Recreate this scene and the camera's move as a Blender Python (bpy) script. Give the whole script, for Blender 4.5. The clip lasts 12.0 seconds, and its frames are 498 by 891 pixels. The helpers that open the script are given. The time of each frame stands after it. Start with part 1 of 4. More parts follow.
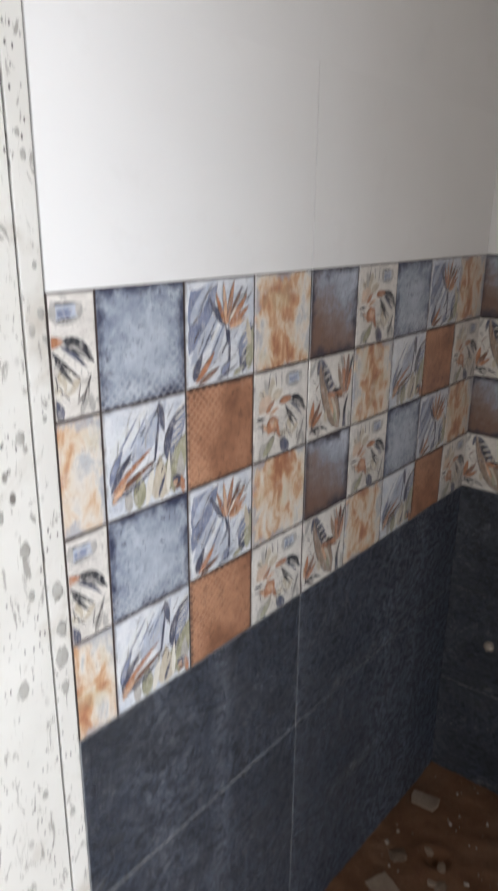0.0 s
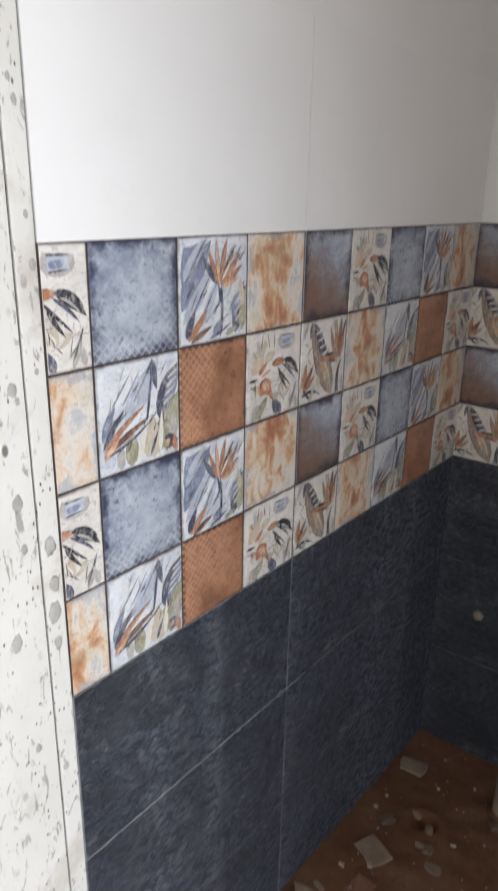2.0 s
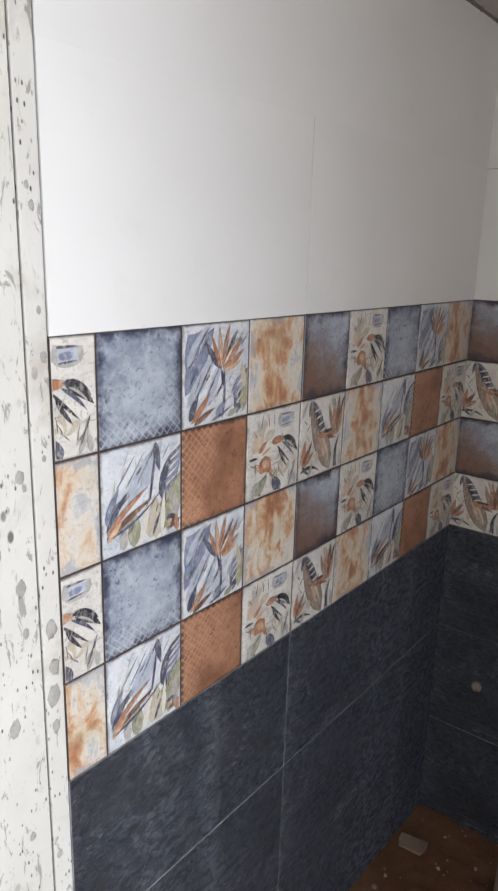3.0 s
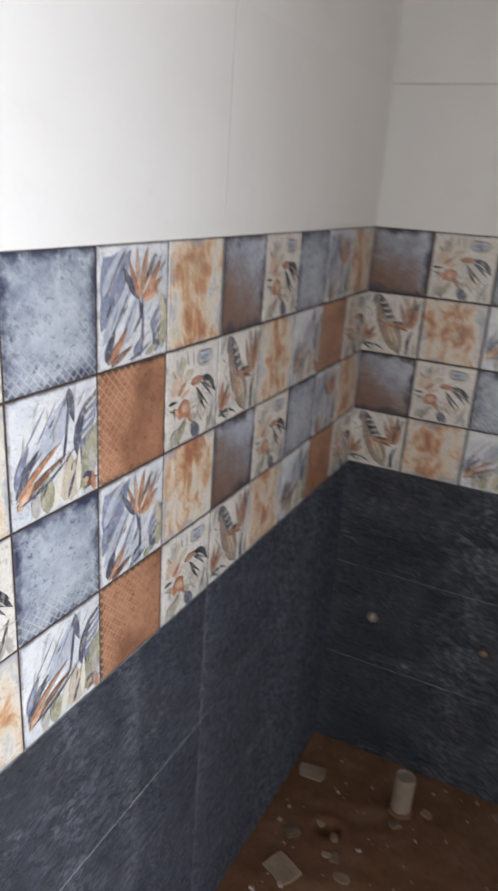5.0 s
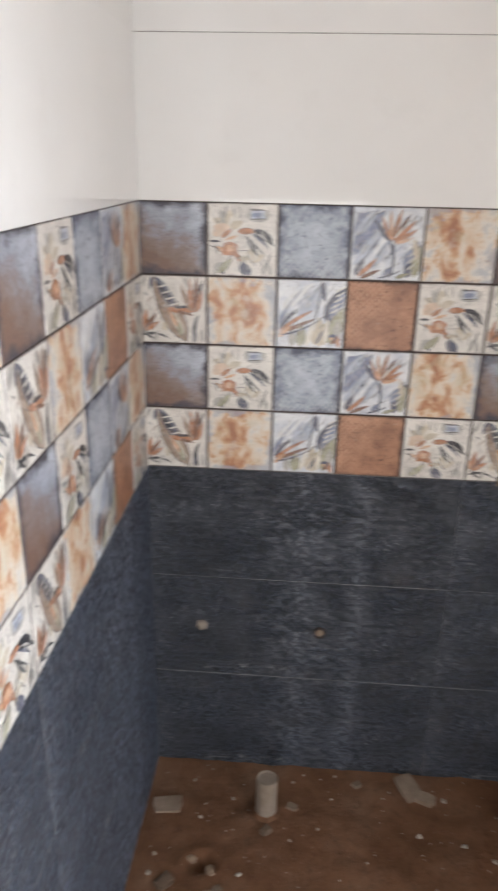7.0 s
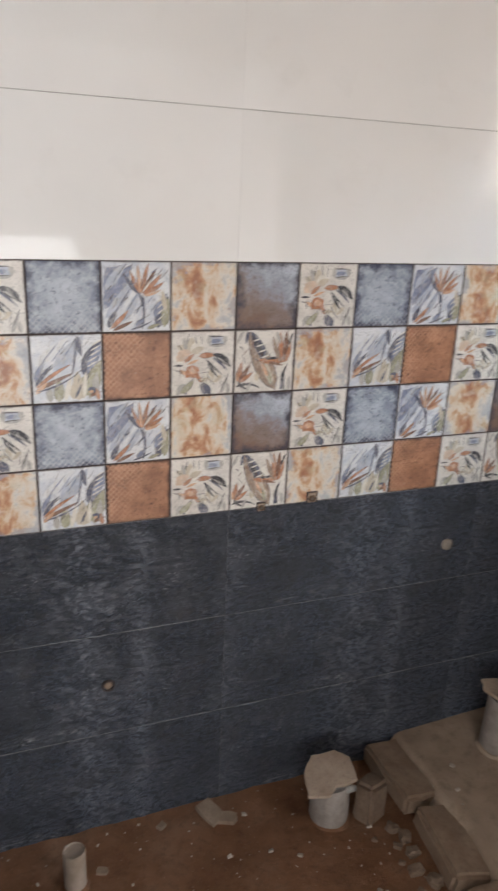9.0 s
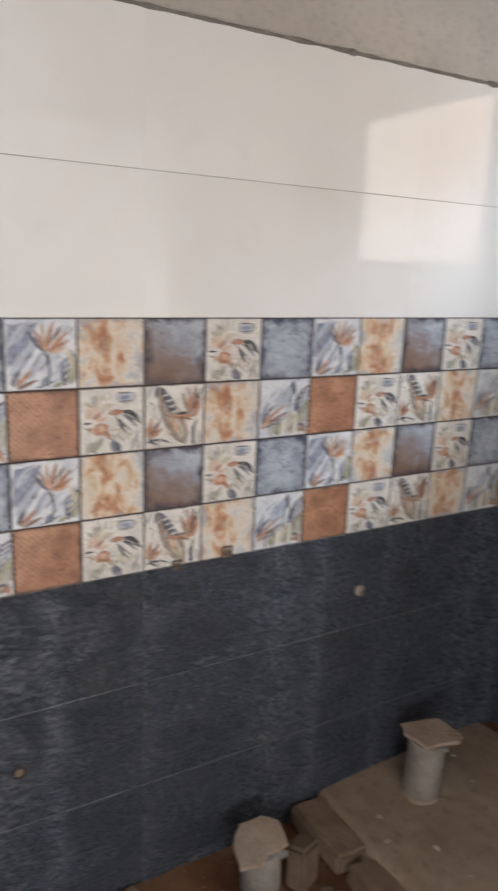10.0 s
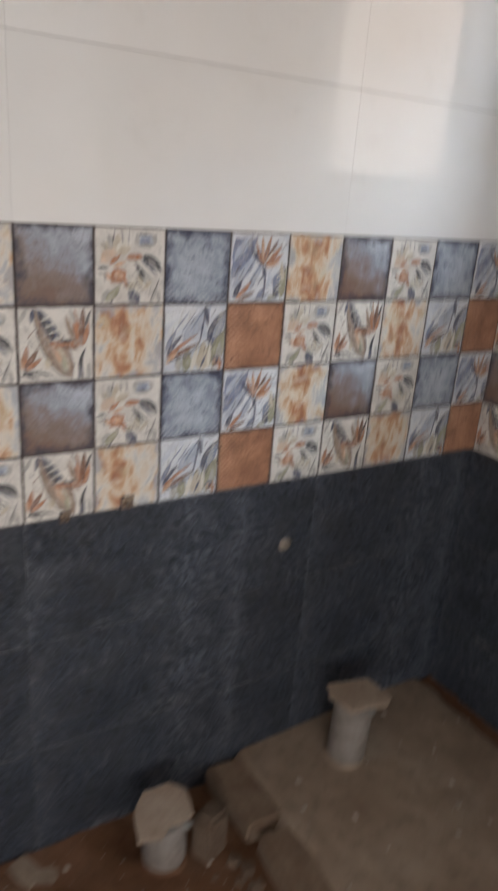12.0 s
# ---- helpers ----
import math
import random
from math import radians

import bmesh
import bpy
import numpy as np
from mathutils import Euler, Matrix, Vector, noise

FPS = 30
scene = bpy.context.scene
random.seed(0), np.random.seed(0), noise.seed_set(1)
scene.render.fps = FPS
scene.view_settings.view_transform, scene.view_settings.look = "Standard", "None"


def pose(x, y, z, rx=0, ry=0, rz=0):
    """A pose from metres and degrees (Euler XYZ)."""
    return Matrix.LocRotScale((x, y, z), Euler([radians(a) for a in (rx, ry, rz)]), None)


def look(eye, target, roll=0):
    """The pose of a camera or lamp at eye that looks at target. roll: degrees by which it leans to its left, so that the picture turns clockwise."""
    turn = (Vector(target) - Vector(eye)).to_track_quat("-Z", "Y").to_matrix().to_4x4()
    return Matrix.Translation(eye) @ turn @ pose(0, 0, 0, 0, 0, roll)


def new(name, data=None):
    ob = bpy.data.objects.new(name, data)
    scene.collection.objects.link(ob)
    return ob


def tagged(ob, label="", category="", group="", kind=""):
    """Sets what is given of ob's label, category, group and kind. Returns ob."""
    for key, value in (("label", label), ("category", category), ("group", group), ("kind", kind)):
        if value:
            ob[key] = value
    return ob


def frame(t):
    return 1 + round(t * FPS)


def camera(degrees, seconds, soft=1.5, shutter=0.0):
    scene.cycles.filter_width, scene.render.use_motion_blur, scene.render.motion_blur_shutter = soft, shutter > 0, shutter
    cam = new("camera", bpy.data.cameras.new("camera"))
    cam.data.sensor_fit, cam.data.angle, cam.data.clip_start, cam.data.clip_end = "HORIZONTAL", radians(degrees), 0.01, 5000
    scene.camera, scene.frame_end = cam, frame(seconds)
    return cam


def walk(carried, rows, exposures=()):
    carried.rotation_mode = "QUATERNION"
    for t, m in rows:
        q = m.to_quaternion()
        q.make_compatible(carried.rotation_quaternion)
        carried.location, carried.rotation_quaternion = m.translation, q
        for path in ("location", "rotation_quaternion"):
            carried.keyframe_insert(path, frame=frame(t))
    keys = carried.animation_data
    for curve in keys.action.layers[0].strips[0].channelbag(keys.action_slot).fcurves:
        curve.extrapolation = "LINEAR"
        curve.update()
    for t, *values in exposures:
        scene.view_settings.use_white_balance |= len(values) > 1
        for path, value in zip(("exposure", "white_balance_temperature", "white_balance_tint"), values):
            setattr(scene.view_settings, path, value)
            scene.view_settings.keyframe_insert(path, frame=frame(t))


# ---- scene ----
cam = camera(38.8, 12.0, soft=2.3, shutter=1.0)
PATH = [
    (0, (0.67, -1.739, 1.582), (-0.526, -0.26, 0.965), 0.6),
    (0.4, (0.695, -1.745, 1.546), (-0.430, -0.369, 0.875), 1.0),
    (0.5, (0.688, -1.74, 1.54), (-0.447, -0.268, 0.8), 1.6),
    (0.6, (0.693, -1.746, 1.542), (-0.366, -0.337, 0.834), 1.6),
    (1, (0.689, -1.755, 1.538), (-0.413, -0.261, 0.793), 1.6),
    (1.5, (0.688, -1.747, 1.546), (-0.479, -0.276, 0.856), 0.4),
    (2, (0.677, -1.748, 1.552), (-0.491, -0.267, 0.886), 1.0),
    (2.5, (0.679, -1.758, 1.577), (-0.512, -0.244, 1.039), 1.3),
    (4.3, (0.64, -1.746, 1.611), (-0.496, -0.191, 1.074), 3.7),
    (4.5, (0.631, -1.736, 1.581), (-0.447, -0.148, 1.016), 3.0),
    (5, (0.521, -1.709, 1.575), (-0.287, -0.016, 0.883), 3.9),
    (5.5, (0.443, -1.716, 1.558), (-0.155, 0.052, 0.839), 2.4),
    (6, (0.399, -1.665, 1.56), (0.007, 0.16, 0.841), 2.8),
    (6.4, (0.369, -1.610, 1.556), (0.089, 0.144, 0.884), -0.2),
    (6.5, (0.36, -1.577, 1.551), (0.088, 0.267, 0.827), -0.6),
    (7, (0.342, -1.527, 1.58), (0.218, 0.324, 0.833), 1.2),
    (7.5, (0.255, -1.506, 1.565), (0.44, 0.352, 0.85), 1.6),
    (7.7, (0.223, -1.493, 1.58), (0.526, 0.356, 0.882), 1.8),
    (9.3, (0.204, -1.509, 1.637), (0.947, 0.233, 0.993), 2.6),
    (9.5, (0.186, -1.489, 1.623), (0.989, 0.259, 1.077), 2.1),
    (10, (0.165, -1.473, 1.617), (1.137, 0.205, 1.127), 2.3),
    (10.4, (0.197, -1.488, 1.577), (1.219, 0.031, 1.067), 3.0),
    (10.5, (0.196, -1.497, 1.567), (1.284, 0.095, 1.035), 3.0),
    (11, (0.199, -1.49, 1.563), (1.344, 0.056, 1.017), 2.2),
    (11.5, (0.249, -1.446, 1.549), (1.363, 0.102, 0.946), 3.2),
    (11.8, (0.353, -1.376, 1.558), (1.322, 0.124, 0.908), 4.2),
    (11.9, (0.402, -1.360, 1.578), (1.347, 0.146, 0.907), 3.7),
    (12, (0.427, -1.348, 1.588), (1.378, 0.164, 0.939), 4.4),
]
EXPOSURES = [(0.0, -0.65), (2.5, -0.62), (4.4, -0.78), (5.2, -0.32), (6.0, -0.06), (7.0, 0.55), (9.5, 0.54), (11.0, 0.55), (11.5, 0.56), (12.0, 0.30)]
END_POWER = 72.0
BEAM_POWER = 45.0
SIDE_POWER = 17.0
VENT_GLOW = 2.8
SKY_GLOW = 17.0
SLANT_SHEEN = 0.22
walk(cam, [(t, look(e, g, r)) for t, e, g, r in PATH], EXPOSURES)

# ---- world, sun and large lights ----
world = bpy.data.worlds.new("world")
scene.world = world
world.use_nodes = True
wn = world.node_tree.nodes
sky = wn.new("ShaderNodeTexSky")
sky.sky_type = "NISHITA"
sky.sun_disc = False
sky.sun_elevation = radians(48)
sky.sun_rotation = radians(100)
world.node_tree.links.new(sky.outputs[0], wn["Background"].inputs[0])
wn["Background"].inputs[1].default_value = 0.12

sun = new("sun", bpy.data.lights.new("sun", "SUN"))
sun.data.energy, sun.data.angle, sun.data.color = 3.0, radians(0.6), (1.0, 0.94, 0.85)
sun.matrix_world = look((2.0, -0.5, 6.0), (4.2, -1.2, 3.5))

# daylight in the open end of the unseen passage outside the door
end_light = new("passage_end_daylight", bpy.data.lights.new("passage_end_daylight", "AREA"))
end_light.data.shape, end_light.data.size, end_light.data.size_y = "RECTANGLE", 1.3, 1.8
end_light.data.energy, end_light.data.color = END_POWER, (0.95, 0.975, 1.025)
end_light.matrix_world = look((2.18, -2.15, 1.12), (0.0, -2.15, 1.12))
# fill lamp for the back wall, in an added window of the passage
side_fill = new("passage_side_daylight", bpy.data.lights.new("passage_side_daylight", "AREA"))
side_fill.data.shape, side_fill.data.size, side_fill.data.size_y = "RECTANGLE", 1.25, 1.02
side_fill.data.energy, side_fill.data.color = SIDE_POWER, (0.99, 0.985, 0.985)
side_fill.matrix_world = look((0.1, -2.84, 0.86), (0.1, 0.0, 0.86))

# added bluish lamp past the passage end, brightening the wall near the door
beam_light = new("sky_beyond_passage", bpy.data.lights.new("sky_beyond_passage", "AREA"))
beam_light.data.shape, beam_light.data.size, beam_light.data.size_y = "RECTANGLE", 0.8, 1.0
beam_light.data.energy, beam_light.data.color = BEAM_POWER, (0.90, 0.965, 1.06)
beam_light.matrix_world = look((3.2, -2.2, 0.7), (0.0, -2.2, 0.7))

# ---- materials ----


def rgb(c):
    return (c[0], c[1], c[2], 1.0)


class Mat:
    """A small builder of node materials."""

    def __init__(self, name, rough=0.5, spec=0.5, metal=0.0, coord="Object"):
        self.m = bpy.data.materials.new(name)
        self.m.use_nodes = True
        self.t = self.m.node_tree
        self.n, self.l = self.t.nodes, self.t.links
        self.b = self.n["Principled BSDF"]
        self.b.inputs["Roughness"].default_value = rough
        self.b.inputs["Specular IOR Level"].default_value = spec
        self.b.inputs["Metallic"].default_value = metal
        self.tc = self.n.new("ShaderNodeTexCoord")
        self.oi = self.n.new("ShaderNodeObjectInfo")
        self.co = self.tc.outputs[coord]

    def shifted(self, amount=37.0):
        """Coordinates moved by the object's random number."""
        k = self.math("MULTIPLY", self.oi.outputs["Random"], amount)
        c = self.n.new("ShaderNodeCombineXYZ")
        for i in range(3):
            self.l.new(k, c.inputs[i])
        v = self.n.new("ShaderNodeVectorMath")
        v.operation = "ADD"
        self.l.new(self.co, v.inputs[0])
        self.l.new(c.outputs[0], v.inputs[1])
        return v.outputs[0]

    def scaled(self, co, sx, sy, sz):
        v = self.n.new("ShaderNodeVectorMath")
        v.operation = "MULTIPLY"
        self.l.new(co, v.inputs[0])
        v.inputs[1].default_value = (sx, sy, sz)
        return v.outputs[0]

    def axis(self, co, i):
        s = self.n.new("ShaderNodeSeparateXYZ")
        self.l.new(co, s.inputs[0])
        return s.outputs[i]

    def math(self, op, a, b=0.0, clamp=False):
        m = self.n.new("ShaderNodeMath")
        m.operation, m.use_clamp = op, clamp
        for i, v in enumerate((a, b)):
            if isinstance(v, (int, float)):
                m.inputs[i].default_value = v
            else:
                self.l.new(v, m.inputs[i])
        return m.outputs[0]

    def noise(self, scale, detail=4.0, rough=0.55, co=None, dist=0.0):
        x = self.n.new("ShaderNodeTexNoise")
        x.inputs["Scale"].default_value = scale
        x.inputs["Detail"].default_value = detail
        x.inputs["Roughness"].default_value = rough
        x.inputs["Distortion"].default_value = dist
        self.l.new(co or self.co, x.inputs["Vector"])
        return x.outputs["Fac"]

    def voronoi(self, scale, co=None, feature="F1"):
        x = self.n.new("ShaderNodeTexVoronoi")
        x.feature = feature
        x.inputs["Scale"].default_value = scale
        self.l.new(co or self.co, x.inputs["Vector"])
        return x.outputs["Distance"]

    def ramp(self, fac, stops):
        r = self.n.new("ShaderNodeValToRGB")
        e = r.color_ramp.elements
        while len(e) < len(stops):
            e.new(0.5)
        for el, (p, c) in zip(e, stops):
            el.position = p
            el.color = rgb(c) if not isinstance(c, (int, float)) else (c, c, c, 1)
        self.l.new(fac, r.inputs[0])
        return r.outputs[0]

    def mix(self, fac, a, b, mode="MIX"):
        x = self.n.new("ShaderNodeMix")
        x.data_type, x.blend_type = "RGBA", mode
        for i, v in ((0, fac), (6, a), (7, b)):
            if isinstance(v, (int, float)):
                x.inputs[i].default_value = v
            elif isinstance(v, tuple):
                x.inputs[i].default_value = rgb(v)
            else:
                self.l.new(v, x.inputs[i])
        return x.outputs[2]

    def color(self, c):
        if isinstance(c, tuple):
            self.b.inputs["Base Color"].default_value = rgb(c)
        else:
            self.l.new(c, self.b.inputs["Base Color"])
        return self

    def rough(self, r):
        self.l.new(r, self.b.inputs["Roughness"])
        return self

    def bump(self, h, dist=0.001, strength=0.5):
        x = self.n.new("ShaderNodeBump")
        x.inputs["Strength"].default_value = strength
        x.inputs["Distance"].default_value = dist
        self.l.new(h, x.inputs["Height"])
        self.l.new(x.outputs[0], self.b.inputs["Normal"])
        return self

    def edge(self, half=0.075):
        """0 at the middle of a square piece, 1 at its rim."""
        ax = self.math("ABSOLUTE", self.axis(self.co, 0))
        ay = self.math("ABSOLUTE", self.axis(self.co, 1))
        return self.math("DIVIDE", self.math("MAXIMUM", ax, ay), half)


def white_tile_material():
    k = Mat("white_glazed_tile", 0.05, 0.5)
    co = k.shifted()
    c = k.mix(k.ramp(k.noise(2.2, 3, co=co), [(0.35, 0.0), (0.7, 1.0)]), (0.74, 0.735, 0.72), (0.79, 0.785, 0.77))
    smear = k.ramp(k.noise(9, 6, 0.65, co=co), [(0.58, 0.0), (0.8, 1.0)])
    c = k.mix(k.math("MULTIPLY", smear, 0.25), c, (0.60, 0.58, 0.55))
    k.color(c)
    k.rough(k.ramp(k.noise(6, 5, co=co), [(0.3, 0.02), (0.75, 0.055)]))
    return k.bump(k.noise(3, 2, co=co), 0.0004, 0.08).m


def dark_tile_material():
    """Slate-look tile: near black and pitted, every one with the same print of pale upright drifts right of its middle."""
    k = Mat("dark_slate_tile", 0.5, 1.0)
    co, own = k.co, k.shifted()
    x, y = k.axis(k.co, 0), k.axis(k.co, 1)
    fine = k.scaled(co, 0.8, 1.3, 1.0)
    cloud = k.ramp(k.noise(8.5, 7, 0.7, co=k.scaled(co, 0.8, 1.1, 1.0), dist=0.5), [(0.42, 0.0), (0.62, 1.0)])
    pits = k.noise(62, 6, 0.66, co=fine, dist=0.7)
    grain = k.ramp(pits, [(0.45, 0.0), (0.55, 1.0)])
    tone = k.ramp(k.noise(7, 7, 0.72, co=co, dist=0.4), [(0.34, 0.0), (0.66, 1.0)])
    c = k.mix(tone, (0.0070, 0.0075, 0.0098), (0.0245, 0.0260, 0.0335))
    coarse = k.ramp(k.noise(10, 5, 0.65, co=own, dist=0.3), [(0.42, 0.15), (0.60, 1.0)])
    c = k.mix(k.math("MULTIPLY", k.math("MULTIPLY", k.math("SUBTRACT", 1.0, grain), coarse), 0.7), c, (0.0035, 0.0035, 0.004))
    rusty = k.ramp(k.noise(11, 5, 0.65, co=own), [(0.56, 0.0), (0.72, 1.0)])
    c = k.mix(k.math("MULTIPLY", rusty, 0.5), c, (0.030, 0.022, 0.018))

    def column(at, half):
        wob = k.math("MULTIPLY", k.math("SUBTRACT", k.noise(6, 5, 0.65, co=co), 0.5), 0.13)
        d = k.math("ABSOLUTE", k.math("ADD", k.math("SUBTRACT", x, at), wob))
        return k.ramp(k.math("DIVIDE", d, half), [(0.0, 1.0), (1.0, 0.0)])

    broad, narrow, side = column(0.02, 0.12), column(0.15, 0.045), column(-0.372, 0.045)
    broken = k.ramp(k.noise(13, 5, 0.7, co=co), [(0.40, 0.1), (0.58, 1.0)])
    drift = k.math("MAXIMUM", k.math("MULTIPLY", broad, broken), k.math("MAXIMUM", k.math("MULTIPLY", narrow, 0.85), k.math("MULTIPLY", side, k.math("MULTIPLY", broken, 0.7))))
    worn = k.math("ADD", k.math("MULTIPLY", grain, 0.75), 0.25)
    # drifts are printed; their strength also stands in for daylight by the door
    c = k.mix(k.math("MULTIPLY", k.math("MULTIPLY", drift, worn), 0.75), c, (0.100, 0.107, 0.128))
    where = k.math("ADD", k.math("MAXIMUM", drift, k.math("MULTIPLY", cloud, 0.65)), 0.10)
    fleck = k.ramp(k.noise(58, 7, 0.78, co=k.scaled(co, 0.75, 1.4, 1.0), dist=0.6), [(0.54, 0.0), (0.60, 1.0)])
    c = k.mix(k.math("MULTIPLY", fleck, k.math("MULTIPLY", where, 0.8)), c, (0.155, 0.16, 0.175))
    speck = k.ramp(k.noise(115, 3, 0.6, co=k.scaled(co, 0.8, 1.5, 1.0)), [(0.64, 0.0), (0.68, 1.0)])
    c = k.mix(k.math("MULTIPLY", speck, k.math("MULTIPLY", where, 0.85)), c, (0.34, 0.34, 0.35))
    # a dragged pale smear above the lower edge
    foot = k.ramp(k.math("ABSOLUTE", k.math("ADD", k.math("ADD", y, 0.128), k.math("MULTIPLY", k.math("SUBTRACT", k.noise(9, 4, co=co), 0.5), 0.05))), [(0.0, 1.0), (0.026, 0.0)])
    along = k.ramp(k.math("ABSOLUTE", k.math("ADD", x, 0.12)), [(0.10, 1.0), (0.20, 0.0)])
    dash = k.ramp(k.noise(1.0, 6, 0.75, co=k.scaled(co, 45, 120, 22), dist=0.8), [(0.50, 0.0), (0.58, 1.0)])
    c = k.mix(k.math("MULTIPLY", k.math("MULTIPLY", foot, along), k.math("MULTIPLY", dash, k.ramp(k.noise(7, 4, 0.6, co=own), [(0.42, 0.0), (0.62, 0.75)]))), c, (0.30, 0.30, 0.30))
    # lime and dust caught along the tile's upper and lower joints
    ay = k.math("ABSOLUTE", y)
    rim = k.ramp(k.math("ADD", k.math("MULTIPLY", ay, 6.6), k.math("MULTIPLY", k.noise(8, 5, 0.7, co=own), 0.14)), [(1.0, 0.0), (1.08, 1.0)])
    smear = k.ramp(k.noise(1.0, 6, 0.75, co=k.scaled(own, 22, 90, 22), dist=1.0), [(0.53, 0.0), (0.62, 1.0)])
    c = k.mix(k.math("MULTIPLY", k.math("MULTIPLY", rim, smear), 0.4), c, (0.30, 0.29, 0.28))
    k.color(c)
    k.rough(k.ramp(grain, [(0.0, 0.75), (1.0, 0.48)]))
    # blue tint in the gloss stands in for bluish daylight from the door
    k.b.inputs["Specular IOR Level"].default_value = 0.9
    k.b.inputs["Specular Tint"].default_value = (0.82, 0.89, 1.0, 1.0)
    # a blue sheen added to lift the tiles at a slant, as reflected daylight
    k.b.inputs["Sheen Roughness"].default_value = 0.35
    k.b.inputs["Sheen Tint"].default_value = (0.50, 0.64, 1.0, 1.0)
    k.l.new(k.math("MULTIPLY", k.math("ADD", k.math("MULTIPLY", grain, 0.75), 0.15), SLANT_SHEEN), k.b.inputs["Sheen Weight"])
    return k.bump(k.math("MULTIPLY", k.mix(0.35, grain, k.noise(170, 4, 0.7, co=fine)), coarse), 0.0045, 1.0).m


def weave(k, pitch=0.0092):
    """A fine diamond mesh of raised lines, as heights."""
    x, y = k.axis(k.co, 0), k.axis(k.co, 1)
    f = math.pi / (pitch * math.sqrt(2))
    a = k.math("ABSOLUTE", k.math("SINE", k.math("MULTIPLY", k.math("ADD", x, y), f)))
    b = k.math("ABSOLUTE", k.math("SINE", k.math("MULTIPLY", k.math("SUBTRACT", x, y), f)))
    return k.ramp(k.math("MINIMUM", a, b), [(0.0, 1.0), (0.5, 0.0)])


def grit(k, c, co, dark, amount=0.6, scale=230):
    """Fine crazing: small dark flecks over a glaze, in drifts."""
    f = k.ramp(k.noise(scale, 4, 0.7, co=co, dist=0.4), [(0.55, 0.0), (0.64, 1.0)])
    drift = k.ramp(k.noise(24, 4, 0.6, co=co), [(0.38, 0.25), (0.62, 1.0)])
    return k.mix(k.math("MULTIPLY", k.math("MULTIPLY", f, drift), amount), c, dark)


def blue_square_material():
    k = Mat("worn_blue_glaze", 0.34, 0.5)
    co = k.shifted()
    n = k.noise(40, 7, 0.74, co=co, dist=0.3)
    c = k.ramp(n, [(0.30, (0.13, 0.155, 0.22)), (0.46, (0.25, 0.285, 0.35)), (0.64, (0.43, 0.47, 0.515))])
    heart = k.math("ADD", k.edge(), k.math("MULTIPLY", k.math("SUBTRACT", k.noise(22, 5, 0.65, co=co), 0.5), 1.0))
    c = k.mix(k.ramp(heart, [(0.25, 0.5), (0.75, 0.0)]), c, (0.50, 0.545, 0.60))
    e = k.math("ADD", k.edge(), k.math("MULTIPLY", k.math("SUBTRACT", k.noise(30, 6, 0.7, co=co), 0.5), 0.9))
    c = k.mix(k.ramp(e, [(0.80, 0.0), (1.16, 1.0)]), c, (0.04, 0.046, 0.085))
    c = grit(k, c, co, (0.06, 0.068, 0.105), 0.85, 115)
    low = k.ramp(k.math("ADD", k.math("MULTIPLY", k.axis(k.co, 1), -6.0), k.noise(18, 4, co=co)), [(0.62, 0.0), (0.95, 1.0)])
    w = k.math("MULTIPLY", weave(k), low)
    c = k.mix(k.math("MULTIPLY", w, 0.6), c, (0.60, 0.62, 0.64))
    k.color(c)
    return k.bump(k.mix(0.5, w, n), 0.0009, 0.5).m


def rust_blue_square_material():
    k = Mat("blue_and_rust_glaze", 0.34, 0.5)
    co = k.shifted()
    x, y = k.axis(k.co, 0), k.axis(k.co, 1)
    g = k.math("MULTIPLY", k.math("ADD", k.math("MULTIPLY", x, 0.65), y), 4.2)
    g = k.math("ADD", k.math("ADD", g, 0.5), k.math("MULTIPLY", k.math("SUBTRACT", k.noise(26, 7, 0.72, co=co), 0.5), 1.0))
    c = k.ramp(g, [(0.20, (0.185, 0.112, 0.082)), (0.46, (0.235, 0.185, 0.17)), (0.66, (0.30, 0.32, 0.375)), (0.90, (0.45, 0.485, 0.55))])
    e = k.math("ADD", k.edge(), k.math("MULTIPLY", k.math("SUBTRACT", k.noise(30, 6, 0.7, co=co), 0.5), 0.9))
    c = k.mix(k.ramp(e, [(0.76, 0.0), (1.15, 1.0)]), c, (0.045, 0.042, 0.058))
    sp = k.ramp(k.noise(170, 4, 0.7, co=co), [(0.56, 0.0), (0.66, 1.0)])
    c = k.mix(k.math("MULTIPLY", sp, 0.45), c, (0.09, 0.07, 0.08))
    c = grit(k, c, co, (0.07, 0.05, 0.055), 0.6, 240)
    k.color(c)
    return k.bump(k.noise(120, 4, 0.6, co=co), 0.0006, 0.4).m


